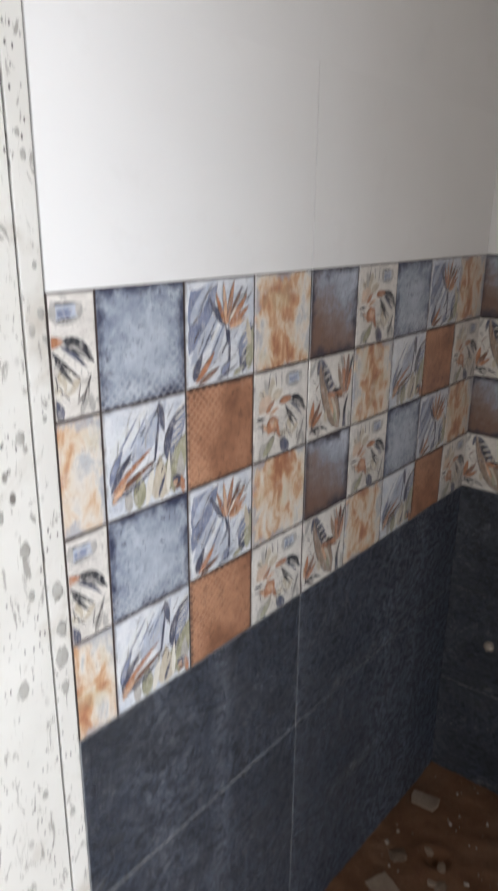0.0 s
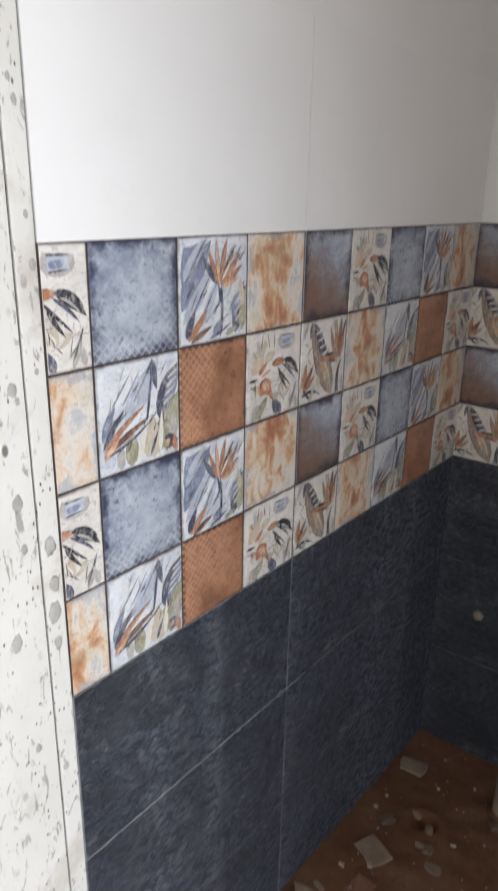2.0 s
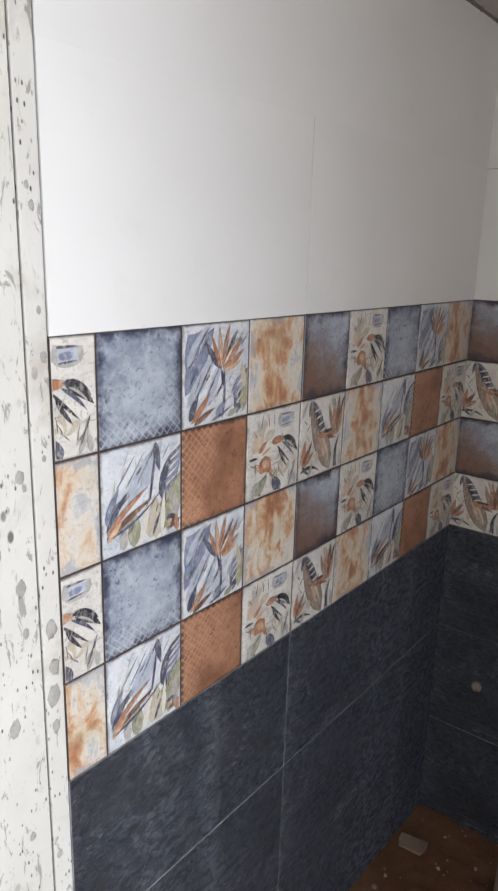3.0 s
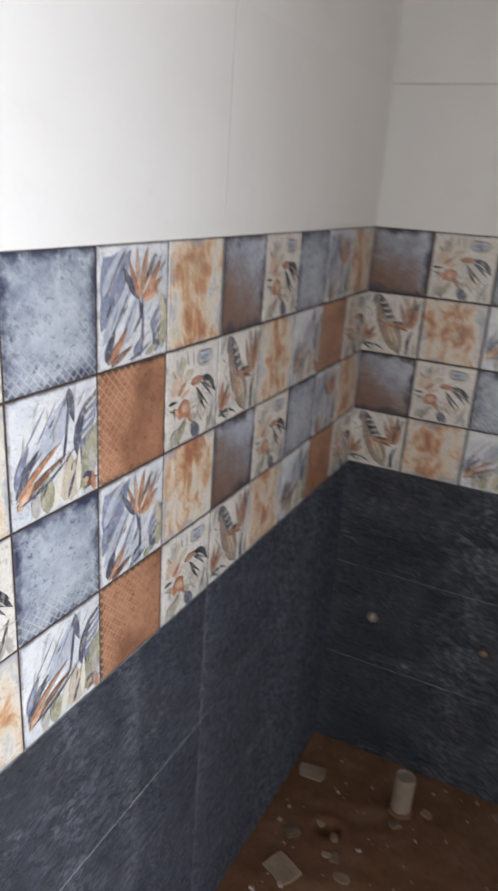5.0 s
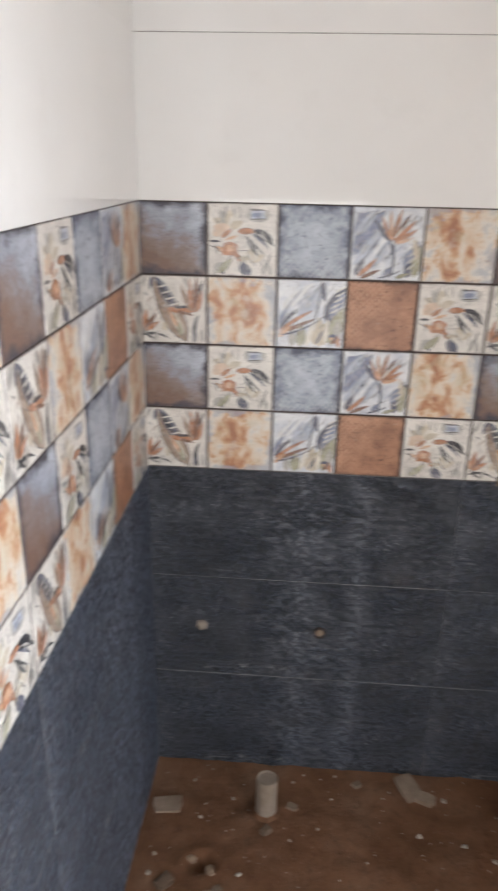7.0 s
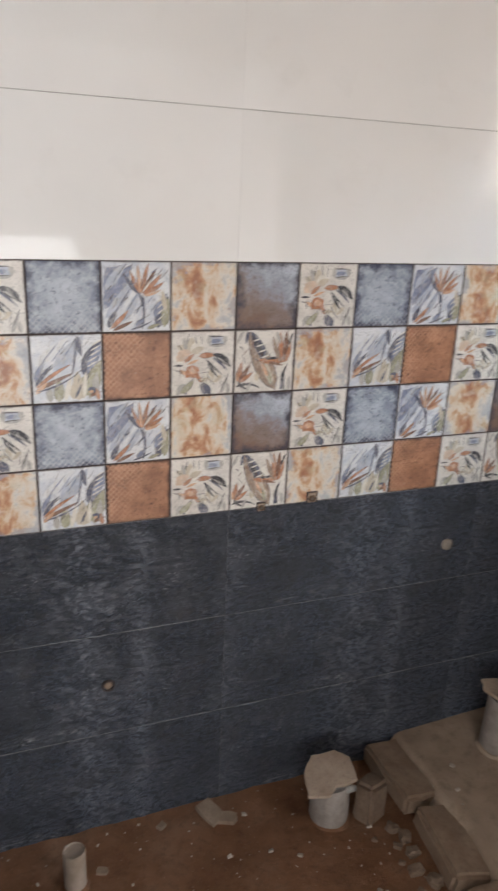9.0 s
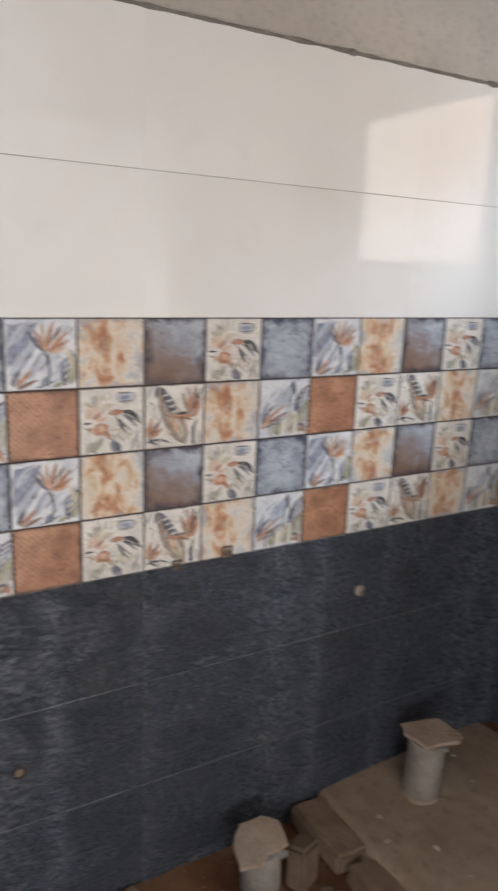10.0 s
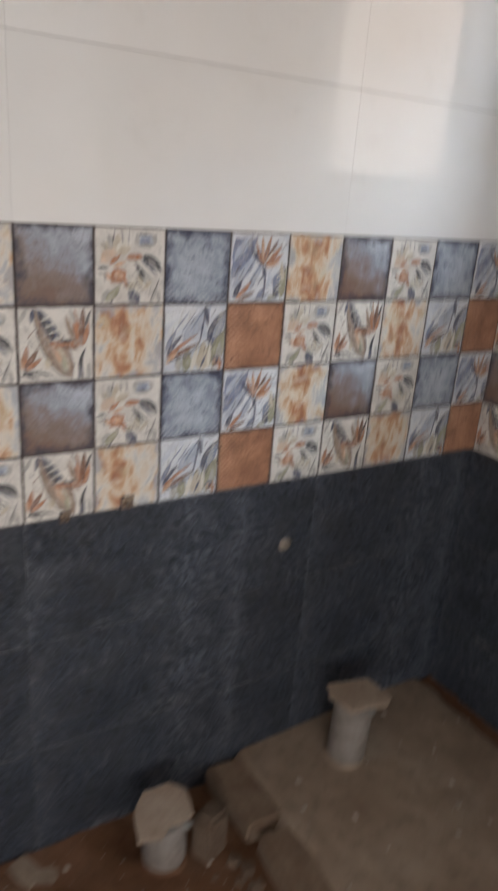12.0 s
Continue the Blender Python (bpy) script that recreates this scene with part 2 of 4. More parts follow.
def ochre_square_material():
    """Cream glaze with a cloudy column of ochre and orange, cooling to blue-grey at the rim."""
    k = Mat("ochre_marbled_glaze", 0.32, 0.5)
    co = k.shifted(0.6)
    n = k.noise(1.0, 6, 0.62, co=k.scaled(co, 31, 18, 30), dist=0.5)
    e = k.edge()
    d = k.math("DIVIDE", k.math("ABSOLUTE", k.math("ADD", k.axis(k.co, 0), 0.012)), 0.075)
    w = k.math("ADD", n, k.math("MULTIPLY", k.math("SUBTRACT", 0.40, d), 0.19))
    c = k.ramp(w, [(0.30, (0.46, 0.47, 0.48)), (0.38, (0.66, 0.62, 0.56)), (0.465, (0.64, 0.53, 0.41)), (0.53, (0.55, 0.35, 0.21)), (0.585, (0.45, 0.225, 0.125)), (0.66, (0.34, 0.15, 0.085))])
    olive = k.ramp(k.noise(20, 3, 0.5, co=k.scaled(co, 1.0, 1.0, 1.7)), [(0.56, 0.0), (0.66, 1.0)])
    c = k.mix(k.math("MULTIPLY", olive, 0.35), c, (0.47, 0.43, 0.28))
    pale = k.ramp(k.noise(30, 5, 0.6, co=co), [(0.54, 0.0), (0.66, 1.0)])
    c = k.mix(k.math("MULTIPLY", pale, 0.6), c, (0.66, 0.585, 0.48))
    rim = k.math("ADD", e, k.math("MULTIPLY", k.math("SUBTRACT", k.noise(18, 6, 0.7, co=co), 0.5), 1.5))
    c = k.mix(k.math("MULTIPLY", k.ramp(rim, [(0.9, 0.0), (1.2, 1.0)]), 0.7), c, (0.33, 0.35, 0.405))
    x = k.ramp(k.math("ADD", e, k.math("MULTIPLY", k.math("SUBTRACT", k.noise(40, 4, co=co), 0.5), 0.1)), [(0.955, 0.0), (1.0, 1.0)])
    c = k.mix(k.math("MULTIPLY", x, 0.7), c, (0.14, 0.10, 0.08))
    c = grit(k, c, co, (0.26, 0.13, 0.065), 0.5, 190)
    k.color(c)
    return k.bump(k.noise(60, 4, 0.6, co=co), 0.0005, 0.35).m


def rust_square_material():
    k = Mat("rust_brown_glaze", 0.36, 0.5)
    co = k.shifted()
    n = k.noise(16, 6, 0.68, co=co)
    c = k.ramp(n, [(0.3, (0.19, 0.088, 0.052)), (0.5, (0.33, 0.16, 0.095)), (0.7, (0.47, 0.25, 0.15))])
    e = k.math("ADD", k.edge(), k.math("MULTIPLY", k.math("SUBTRACT", k.noise(34, 6, 0.7, co=co), 0.5), 0.3))
    c = k.mix(k.ramp(e, [(0.90, 0.0), (1.03, 1.0)]), c, (0.075, 0.038, 0.028))
    w = weave(k)
    patch = k.ramp(k.math("ADD", k.math("SUBTRACT", k.noise(16, 4, co=co), k.math("MULTIPLY", k.axis(k.co, 0), 4.0)), k.math("MULTIPLY", k.axis(k.co, 1), 2.0)), [(0.42, 0.0), (0.75, 1.0)])
    w = k.math("MULTIPLY", w, patch)
    c = k.mix(k.math("MULTIPLY", w, 0.75), c, (0.56, 0.32, 0.20))
    c = grit(k, c, co, (0.09, 0.04, 0.026), 0.85, 120)
    sp = k.ramp(k.noise(140, 3, 0.6, co=co), [(0.66, 0.0), (0.72, 1.0)])
    c = k.mix(k.math("MULTIPLY", sp, 0.4), c, (0.45, 0.38, 0.32))
    k.color(c)
    return k.bump(w, 0.0007, 0.5).m


def pale_square_material(name, tone, wash):
    k = Mat(name, 0.30, 0.5)
    co = k.shifted()
    n = k.noise(20, 6, 0.65, co=co, dist=0.8)
    c = k.mix(k.ramp(n, [(0.42, 0.0), (0.68, 1.0)]), tone, wash)
    c = k.mix(k.math("MULTIPLY", k.ramp(k.noise(1.0, 5, 0.7, co=k.scaled(co, 60, 220, 60), dist=1.0), [(0.56, 0.0), (0.66, 1.0)]), 0.45), c, (wash[0] * 0.6, wash[1] * 0.6, wash[2] * 0.65))
    e = k.math("ADD", k.edge(), k.math("MULTIPLY", k.math("SUBTRACT", k.noise(40, 6, 0.7, co=co), 0.5), 0.16))
    c = k.mix(k.ramp(e, [(0.94, 0.0), (1.02, 1.0)]), c, (0.12, 0.10, 0.10))
    c = grit(k, c, co, (0.16, 0.15, 0.155), 0.55, 170)
    k.color(c)
    return k.bump(n, 0.0005, 0.3).m


def print_material(name, col, vary=0.35, rough=0.3, worn=0.45):
    """The printed colour of one petal or leaf, worn and uneven."""
    k = Mat(name, rough, 0.5)
    co = k.shifted()
    dark = tuple(v * (1 - vary) for v in col)
    light = tuple(min(0.85, v * (1 + vary) + 0.05) for v in col)
    c = k.ramp(k.noise(60, 6, 0.72, co=co, dist=0.5), [(0.3, dark), (0.52, col), (0.72, light)])
    rub = k.ramp(k.noise(1.0, 6, 0.75, co=k.scaled(co, 150, 70, 90), dist=0.8), [(0.50, 0.0), (0.60, 1.0)])
    c = k.mix(k.math("MULTIPLY", rub, worn), c, (0.60, 0.57, 0.53))
    k.color(c)
    return k.bump(k.noise(150, 3, co=co), 0.0004, 0.35).m


def plain_material(name, a, b, scale=8.0, rough=0.8, fine=90.0, bump=0.001, strength=0.5, spec=0.3, random=True):
    k = Mat(name, rough, spec)
    co = k.shifted() if random else k.co
    c = k.mix(k.ramp(k.noise(scale, 6, 0.65, co=co), [(0.35, 0.0), (0.68, 1.0)]), a, b)
    c = k.mix(k.math("MULTIPLY", k.ramp(k.noise(fine, 5, 0.7, co=co), [(0.5, 0.0), (0.72, 1.0)]), 0.4), c, tuple(v * 0.55 for v in a))
    k.color(c)
    return k.bump(k.noise(fine, 6, 0.7, co=co), bump, strength).m


def soil_material():
    k = Mat("brown_soil_and_dust", 0.95, 0.15)
    n = k.noise(5, 6, 0.65)
    c = k.ramp(n, [(0.3, (0.105, 0.047, 0.023)), (0.5, (0.150, 0.071, 0.037)), (0.72, (0.185, 0.103, 0.062))])
    c = k.mix(k.math("MULTIPLY", k.ramp(k.noise(45, 6, 0.75), [(0.5, 0.0), (0.72, 1.0)]), 0.5), c, (0.05, 0.026, 0.016))
    dust = k.ramp(k.noise(190, 3, 0.6), [(0.66, 0.0), (0.73, 1.0)])
    c = k.mix(k.math("MULTIPLY", dust, 0.45), c, (0.34, 0.26, 0.20))
    k.color(c)
    return k.bump(k.mix(0.5, k.noise(35, 6, 0.7), k.noise(150, 5, 0.7)), 0.006, 0.8).m


def screed_material():
    k = Mat("dusty_cement_screed", 0.93, 0.2)
    n = k.noise(4, 6, 0.6)
    c = k.ramp(n, [(0.3, (0.205, 0.142, 0.098)), (0.5, (0.265, 0.195, 0.140)), (0.72, (0.32, 0.25, 0.188))])
    c = k.mix(k.math("MULTIPLY", k.ramp(k.noise(28, 6, 0.7), [(0.5, 0.0), (0.75, 1.0)]), 0.45), c, (0.085, 0.05, 0.034))
    c = k.mix(k.math("MULTIPLY", k.ramp(k.noise(210, 3), [(0.66, 0.0), (0.75, 1.0)]), 0.35), c, (0.30, 0.25, 0.21))
    k.color(c)
    return k.bump(k.mix(0.5, k.noise(20, 5), k.noise(120, 5, 0.7)), 0.004, 0.55).m


def jamb_material():
    """Off-white painted jamb, spattered with cement and smudged with mud."""
    k = Mat("spattered_white_jamb", 0.35, 0.5)
    co = k.co
    c = k.mix(k.ramp(k.noise(4, 5, 0.6), [(0.4, 0.0), (0.7, 1.0)]), (0.68, 0.67, 0.63), (0.60, 0.585, 0.54))
    mud = k.ramp(k.noise(5.5, 6, 0.65, dist=0.5), [(0.52, 0.0), (0.68, 1.0)])
    c = k.mix(k.math("MULTIPLY", mud, 0.75), c, (0.40, 0.35, 0.285))
    drag = k.noise(1.0, 6, 0.7, co=k.scaled(co, 30, 55, 16), dist=1.5)
    c = k.mix(k.math("MULTIPLY", k.ramp(drag, [(0.585, 0.0), (0.62, 1.0)]), 0.75), c, (0.24, 0.225, 0.20))
    v = k.voronoi(38, co=k.scaled(co, 1, 1, 0.55))
    near = k.ramp(k.noise(6, 3), [(0.48, 0.0), (0.6, 1.0)])
    spot = k.math("MULTIPLY", k.ramp(v, [(0.13, 1.0), (0.19, 0.0)]), near)
    c = k.mix(spot, c, (0.17, 0.155, 0.14))
    tiny = k.ramp(k.voronoi(135, co=k.scaled(co, 1, 1, 0.45)), [(0.15, 1.0), (0.20, 0.0)])
    c = k.mix(k.math("MULTIPLY", tiny, k.ramp(k.noise(11, 3), [(0.47, 0.0), (0.56, 1.0)])), c, (0.10, 0.09, 0.085))
    k.color(c)
    return k.bump(k.mix(0.5, spot, k.noise(70, 4)), 0.001, 0.4).m


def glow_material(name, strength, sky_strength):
    """Glowing backdrop past the ventilator: daylight painted as peach, a dimmer grey side, and sky above."""
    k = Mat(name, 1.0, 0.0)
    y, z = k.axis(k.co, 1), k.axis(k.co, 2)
    # brightness painted across the glow; the grey end dims the reflected patch's side
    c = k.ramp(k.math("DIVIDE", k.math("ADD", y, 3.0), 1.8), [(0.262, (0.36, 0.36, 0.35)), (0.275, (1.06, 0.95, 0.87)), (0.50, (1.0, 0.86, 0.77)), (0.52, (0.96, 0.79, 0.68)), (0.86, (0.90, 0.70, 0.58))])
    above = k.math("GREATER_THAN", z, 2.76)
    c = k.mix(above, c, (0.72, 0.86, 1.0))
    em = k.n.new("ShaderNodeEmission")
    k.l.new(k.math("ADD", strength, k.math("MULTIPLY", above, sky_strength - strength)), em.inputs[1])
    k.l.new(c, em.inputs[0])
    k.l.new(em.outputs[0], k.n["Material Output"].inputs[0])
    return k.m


M_WHITE = white_tile_material()
M_DARK = dark_tile_material()
M_BLUE = blue_square_material()
M_RUSTBLUE = rust_blue_square_material()
M_OCHRE = ochre_square_material()
M_RUST = rust_square_material()
M_CREAM = pale_square_material("cream_print_glaze", (0.72, 0.69, 0.64), (0.56, 0.53, 0.49))
M_ICE = pale_square_material("pale_blue_print_glaze", (0.70, 0.715, 0.73), (0.48, 0.52, 0.59))
P_NAVY = print_material("navy_print", (0.085, 0.092, 0.14))
P_BLUE = print_material("slate_blue_print", (0.21, 0.24, 0.345))
P_PALEBLUE = print_material("pale_blue_print", (0.42, 0.46, 0.54), 0.2)
P_ORANGE = print_material("orange_print", (0.42, 0.19, 0.10))
P_PEACH = print_material("peach_print", (0.58, 0.36, 0.23))
P_PEACH2 = print_material("pale_peach_print", (0.60, 0.46, 0.35), 0.2)
P_BROWN = print_material("brown_print", (0.19, 0.09, 0.055))
P_OLIVE = print_material("olive_print", (0.33, 0.32, 0.22))
P_SAND = print_material("sand_print", (0.52, 0.46, 0.36), 0.2)
P_TAUPE = print_material("taupe_print", (0.30, 0.215, 0.16), 0.3)
P_GREY = print_material("warm_grey_print", (0.40, 0.385, 0.36), 0.25)
P_LINE = print_material("fine_outline_print", (0.11, 0.10, 0.105), 0.4, worn=0.45)
P_BLACK = print_material("charcoal_print", (0.032, 0.033, 0.042))
P_ICE2 = print_material("ice_print", (0.66, 0.68, 0.69), 0.12)
P_CREAM = print_material("cream_print", (0.68, 0.65, 0.58), 0.12)
M_GROUT_LIGHT = plain_material("grey_grout", (0.26, 0.25, 0.235), (0.48, 0.47, 0.45), 7)
M_GROUT_DUSTY = plain_material("dusty_grout", (0.15, 0.15, 0.15), (0.42, 0.415, 0.41), 6)
M_GROUT_PALE = plain_material("pale_dusty_grout", (0.16, 0.165, 0.175), (0.38, 0.385, 0.39), 9)
M_GROUT_BROWN = plain_material("dark_brown_grout", (0.05, 0.038, 0.035), (0.085, 0.065, 0.06), 25)
M_PLASTER = plain_material("grey_cement_plaster", (0.40, 0.37, 0.34), (0.50, 0.47, 0.43), 3, 0.9, 60, 0.003, 0.5)
M_CEILING = plain_material("bare_ceiling_plaster", (0.55, 0.515, 0.475), (0.64, 0.61, 0.565), 3, 0.9, 70, 0.003, 0.5)
M_RAW = plain_material("raw_dark_cement", (0.22, 0.205, 0.19), (0.31, 0.29, 0.27), 3, 0.9, 60, 0.003, 0.5)
M_LIME = plain_material("whitewashed_plaster", (0.70, 0.69, 0.66), (0.77, 0.76, 0.73), 3, 0.85, 60, 0.002, 0.3)
M_MORTAR = plain_material("rough_mortar", (0.16, 0.145, 0.13), (0.26, 0.24, 0.215), 30, 0.95, 150, 0.004, 0.8)
M_SOIL = soil_material()
M_SCREED = screed_material()
M_JAMB = jamb_material()
M_PIPE = plain_material("cement_smeared_pipe", (0.30, 0.262, 0.235), (0.17, 0.135, 0.11), 14, 0.7, 80, 0.001, 0.5)
M_PIPE_DARK = plain_material("pipe_inside", (0.10, 0.085, 0.07), (0.16, 0.14, 0.115), 14, 0.8)
M_SHARD = plain_material("dusty_tile_biscuit", (0.25, 0.178, 0.128), (0.35, 0.27, 0.205), 12, 0.85, 110, 0.001, 0.5)
M_STONE = plain_material("dusty_grey_stone", (0.115, 0.074, 0.049), (0.17, 0.12, 0.085), 14, 0.95, 90, 0.003, 0.7)
M_SHARD_DUSTY = plain_material("dusty_floor_shard", (0.18, 0.125, 0.086), (0.27, 0.20, 0.148), 12, 0.9, 110, 0.001, 0.5)
M_PIPE_SMALL = plain_material("muddy_pale_pipe", (0.26, 0.205, 0.16), (0.19, 0.14, 0.10), 16, 0.8, 90, 0.001, 0.5)
M_BRICK = plain_material("muddy_brick", (0.165, 0.105, 0.068), (0.24, 0.17, 0.118), 12, 0.95, 80, 0.004, 0.8)
M_RED_BRICK = plain_material("worn_red_brick", (0.16, 0.072, 0.042), (0.21, 0.10, 0.06), 14, 0.95, 90, 0.003, 0.7)
M_PUTTY = plain_material("pale_putty", (0.20, 0.165, 0.135), (0.33, 0.28, 0.235), 40, 0.85, 200, 0.001, 0.5)
M_CHIP = plain_material("pale_chips", (0.22, 0.175, 0.135), (0.46, 0.40, 0.34), 30, 0.85)
M_SPLASH = plain_material("dried_cement_splash", (0.33, 0.32, 0.295), (0.44, 0.43, 0.40), 60, 0.9, 260, 0.0008, 0.6)
M_FRAME = plain_material("grey_window_paint", (0.50, 0.50, 0.50), (0.58, 0.58, 0.57), 10, 0.5)

# ---- mesh helpers ----


def mesh_of(bm, name, *mats, smooth=False):
    me = bpy.data.meshes.new(name)
    bmesh.ops.recalc_face_normals(bm, faces=bm.faces[:])
    bm.to_mesh(me)
    bm.free()
    for m in mats:
        me.materials.append(m)
    if smooth:
        for p in me.polygons:
            p.use_smooth = True
    return me


def part(name, bm, material, parent, label="", smooth=False):
    """Links a bmesh as one mesh object under a thing or a part."""
    ob = new(name, mesh_of(bm, name, material, smooth=smooth))
    ob.parent = parent
    return tagged(ob, label=label)


def add_box(bm, lo, hi):
    v = [bm.verts.new((x, y, z)) for x in (lo[0], hi[0]) for y in (lo[1], hi[1]) for z in (lo[2], hi[2])]
    for f in ((0, 1, 3, 2), (4, 6, 7, 5), (0, 4, 5, 1), (2, 3, 7, 6), (0, 2, 6, 4), (1, 5, 7, 3)):
        bm.faces.new([v[i] for i in f])
    return v


def box(lo, hi):
    bm = bmesh.new()
    add_box(bm, lo, hi)
    return bm


def add_plate(bm, w, h, chamfer=0.0012, depth=0.010):
    """A tile lying in XY with its face at z = 0, its rim chamfered."""
    rings = []
    for z, s in ((-depth, 0.0), (-chamfer, 0.0), (0.0, chamfer)):
        rings.append([bm.verts.new((sx * (w / 2 - s), sy * (h / 2 - s), z)) for sx, sy in ((-1, -1), (1, -1), (1, 1), (-1, 1))])
    for a, b in zip(rings, rings[1:]):
        for i in range(4):
            bm.faces.new((a[i], a[(i + 1) % 4], b[(i + 1) % 4], b[i]))
    bm.faces.new(rings[-1])
    bm.faces.new(rings[0][::-1])


def rough_slab(rng, w, h, t, sides=6, jag=0.18, square=0.75):
    """A broken flat piece with an irregular outline, lying in XY, its foot at z = 0."""
    bm = bmesh.new()
    out = []
    for i in range(sides * 2):
        a = 2 * math.pi * i / (sides * 2) + rng.uniform(-0.12, 0.12)
        c, s = math.cos(a), math.sin(a)
        q = 1.0 / max(abs(c), abs(s)) ** square
        r = q * (1 - rng.uniform(0, jag))
        out.append((c * r * w / 2, s * r * h / 2))
    lo = [bm.verts.new((x, y, 0)) for x, y in out]
    mid = [bm.verts.new((x * 1.01, y * 1.01, t * 0.85)) for x, y in out]
    hi = [bm.verts.new((x * 0.97, y * 0.97, t + rng.uniform(-0.08, 0.08) * t)) for x, y in out]
    n = len(out)
    for a, b in ((lo, mid), (mid, hi)):
        for i in range(n):
            bm.faces.new((a[i], a[(i + 1) % n], b[(i + 1) % n], b[i]))
    bm.faces.new(hi)
    bm.faces.new(lo[::-1])
    return bm


def lump(rng, sx, sy, sz, rough=0.22, sub=3):
    """A broken stone, its foot at z = 0."""
    bm = bmesh.new()
    bmesh.ops.create_icosphere(bm, subdivisions=sub, radius=1.0)
    off = Vector((rng.uniform(0, 50), rng.uniform(0, 50), rng.uniform(0, 50)))
    for v in bm.verts:
        c = Vector([math.copysign(abs(q) ** 0.6, q) for q in v.co])
        c *= 1 + rough * noise.noise(v.co * 1.6 + off) + 0.25 * rough * noise.noise(v.co * 4 + off)
        v.co = Vector((c.x * sx, c.y * sy, max(c.z, -0.55) * sz))
    low = min(v.co.z for v in bm.verts)
    for v in bm.verts:
        v.co.z -= low
    return bm


# ---- printed squares ----
SQ = 0.1464


class Print:
    """A square tile with petals and leaves laid on in thin raised glaze."""

    def __init__(self, base):
        self.bm = bmesh.new()
        add_plate(self.bm, SQ, SQ)
        self.mats = [base]
        self.z = 0.00012

    def slot(self, m):
        if m not in self.mats:
            self.mats.append(m)
        return self.mats.index(m)

    def leaf(self, x, y, angle, length, width, m, bend=0.0, fat=0.45, steps=7):
        """A pointed leaf from its foot, in hundredths of the square's half width."""
        if m in (P_ORANGE, P_NAVY, P_BLUE, P_OLIVE, P_BROWN, P_PEACH) and width > 9:
            self.leaf(x, y, angle, length * 1.02, width + 1.8, P_LINE, bend, fat, steps)
        k = self.slot(m)
        u = SQ / 200
        self.z += 0.00004
        a = radians(angle)
        px, py = x, y
        left, right = [], []
        for i in range(steps + 1):
            s = i / steps
            wd = width * 0.5 * (math.sin(math.pi * s ** (0.6 + fat * 0.4)) ** 0.8 if 0 < s < 1 else 0.0)
            nx, ny = -math.sin(a), math.cos(a)
            left.append((px + nx * wd, py + ny * wd))
            right.append((px - nx * wd, py - ny * wd))
            px += math.cos(a) * length / steps
            py += math.sin(a) * length / steps
            a += radians(bend) / steps
        lim = 97.0
        pts = left + right[-2:0:-1]
        vs = [self.bm.verts.new((max(-lim, min(lim, q[0])) * u, max(-lim, min(lim, q[1])) * u, self.z)) for q in pts]
        f = self.bm.faces.new(vs)
        f.material_index = k
        return self

    def stroke(self, x, y, angle, length, width, m, bend=0.0):
        return self.leaf(x, y, angle, length, width, m, bend, fat=0.2, steps=9)

    def patch(self, x, y, w, h, m, seed, n=11):
        """A soft-cornered blot of colour."""
        rng = random.Random(seed)
        k = self.slot(m)
        u = SQ / 200
        self.z += 0.00005
        vs = []
        for i in range(n):
            a = 2 * math.pi * i / n
            q = 1.0 / max(abs(math.cos(a)), abs(math.sin(a))) ** 0.6 * rng.uniform(0.78, 1.12)
            vs.append(self.bm.verts.new((max(-97, min(97, x + w / 2 * q * math.cos(a))) * u, max(-97, min(97, y + h / 2 * q * math.sin(a))) * u, self.z)))
        self.bm.faces.new(vs).material_index = k
        return self

    def sketch(self, seed, n, angle, spread, m=None):
        """Fine pen strokes scattered over the square."""
        rng = random.Random(seed)
        for i in range(n):
            self.stroke(rng.uniform(-88, 70), rng.uniform(-88, 70), angle + rng.uniform(-spread, spread), rng.uniform(18, 46), rng.uniform(1.6, 3.4), m or P_LINE, rng.uniform(-25, 25))
        return self

    def done(self, name):
        for f in self.bm.faces:
            if f.normal.z < -0.5 and f.calc_center_median().z > 0.0001:
                f.normal_flip()
        self.bm.normal_update()
        return mesh_of(self.bm, name, *self.mats)


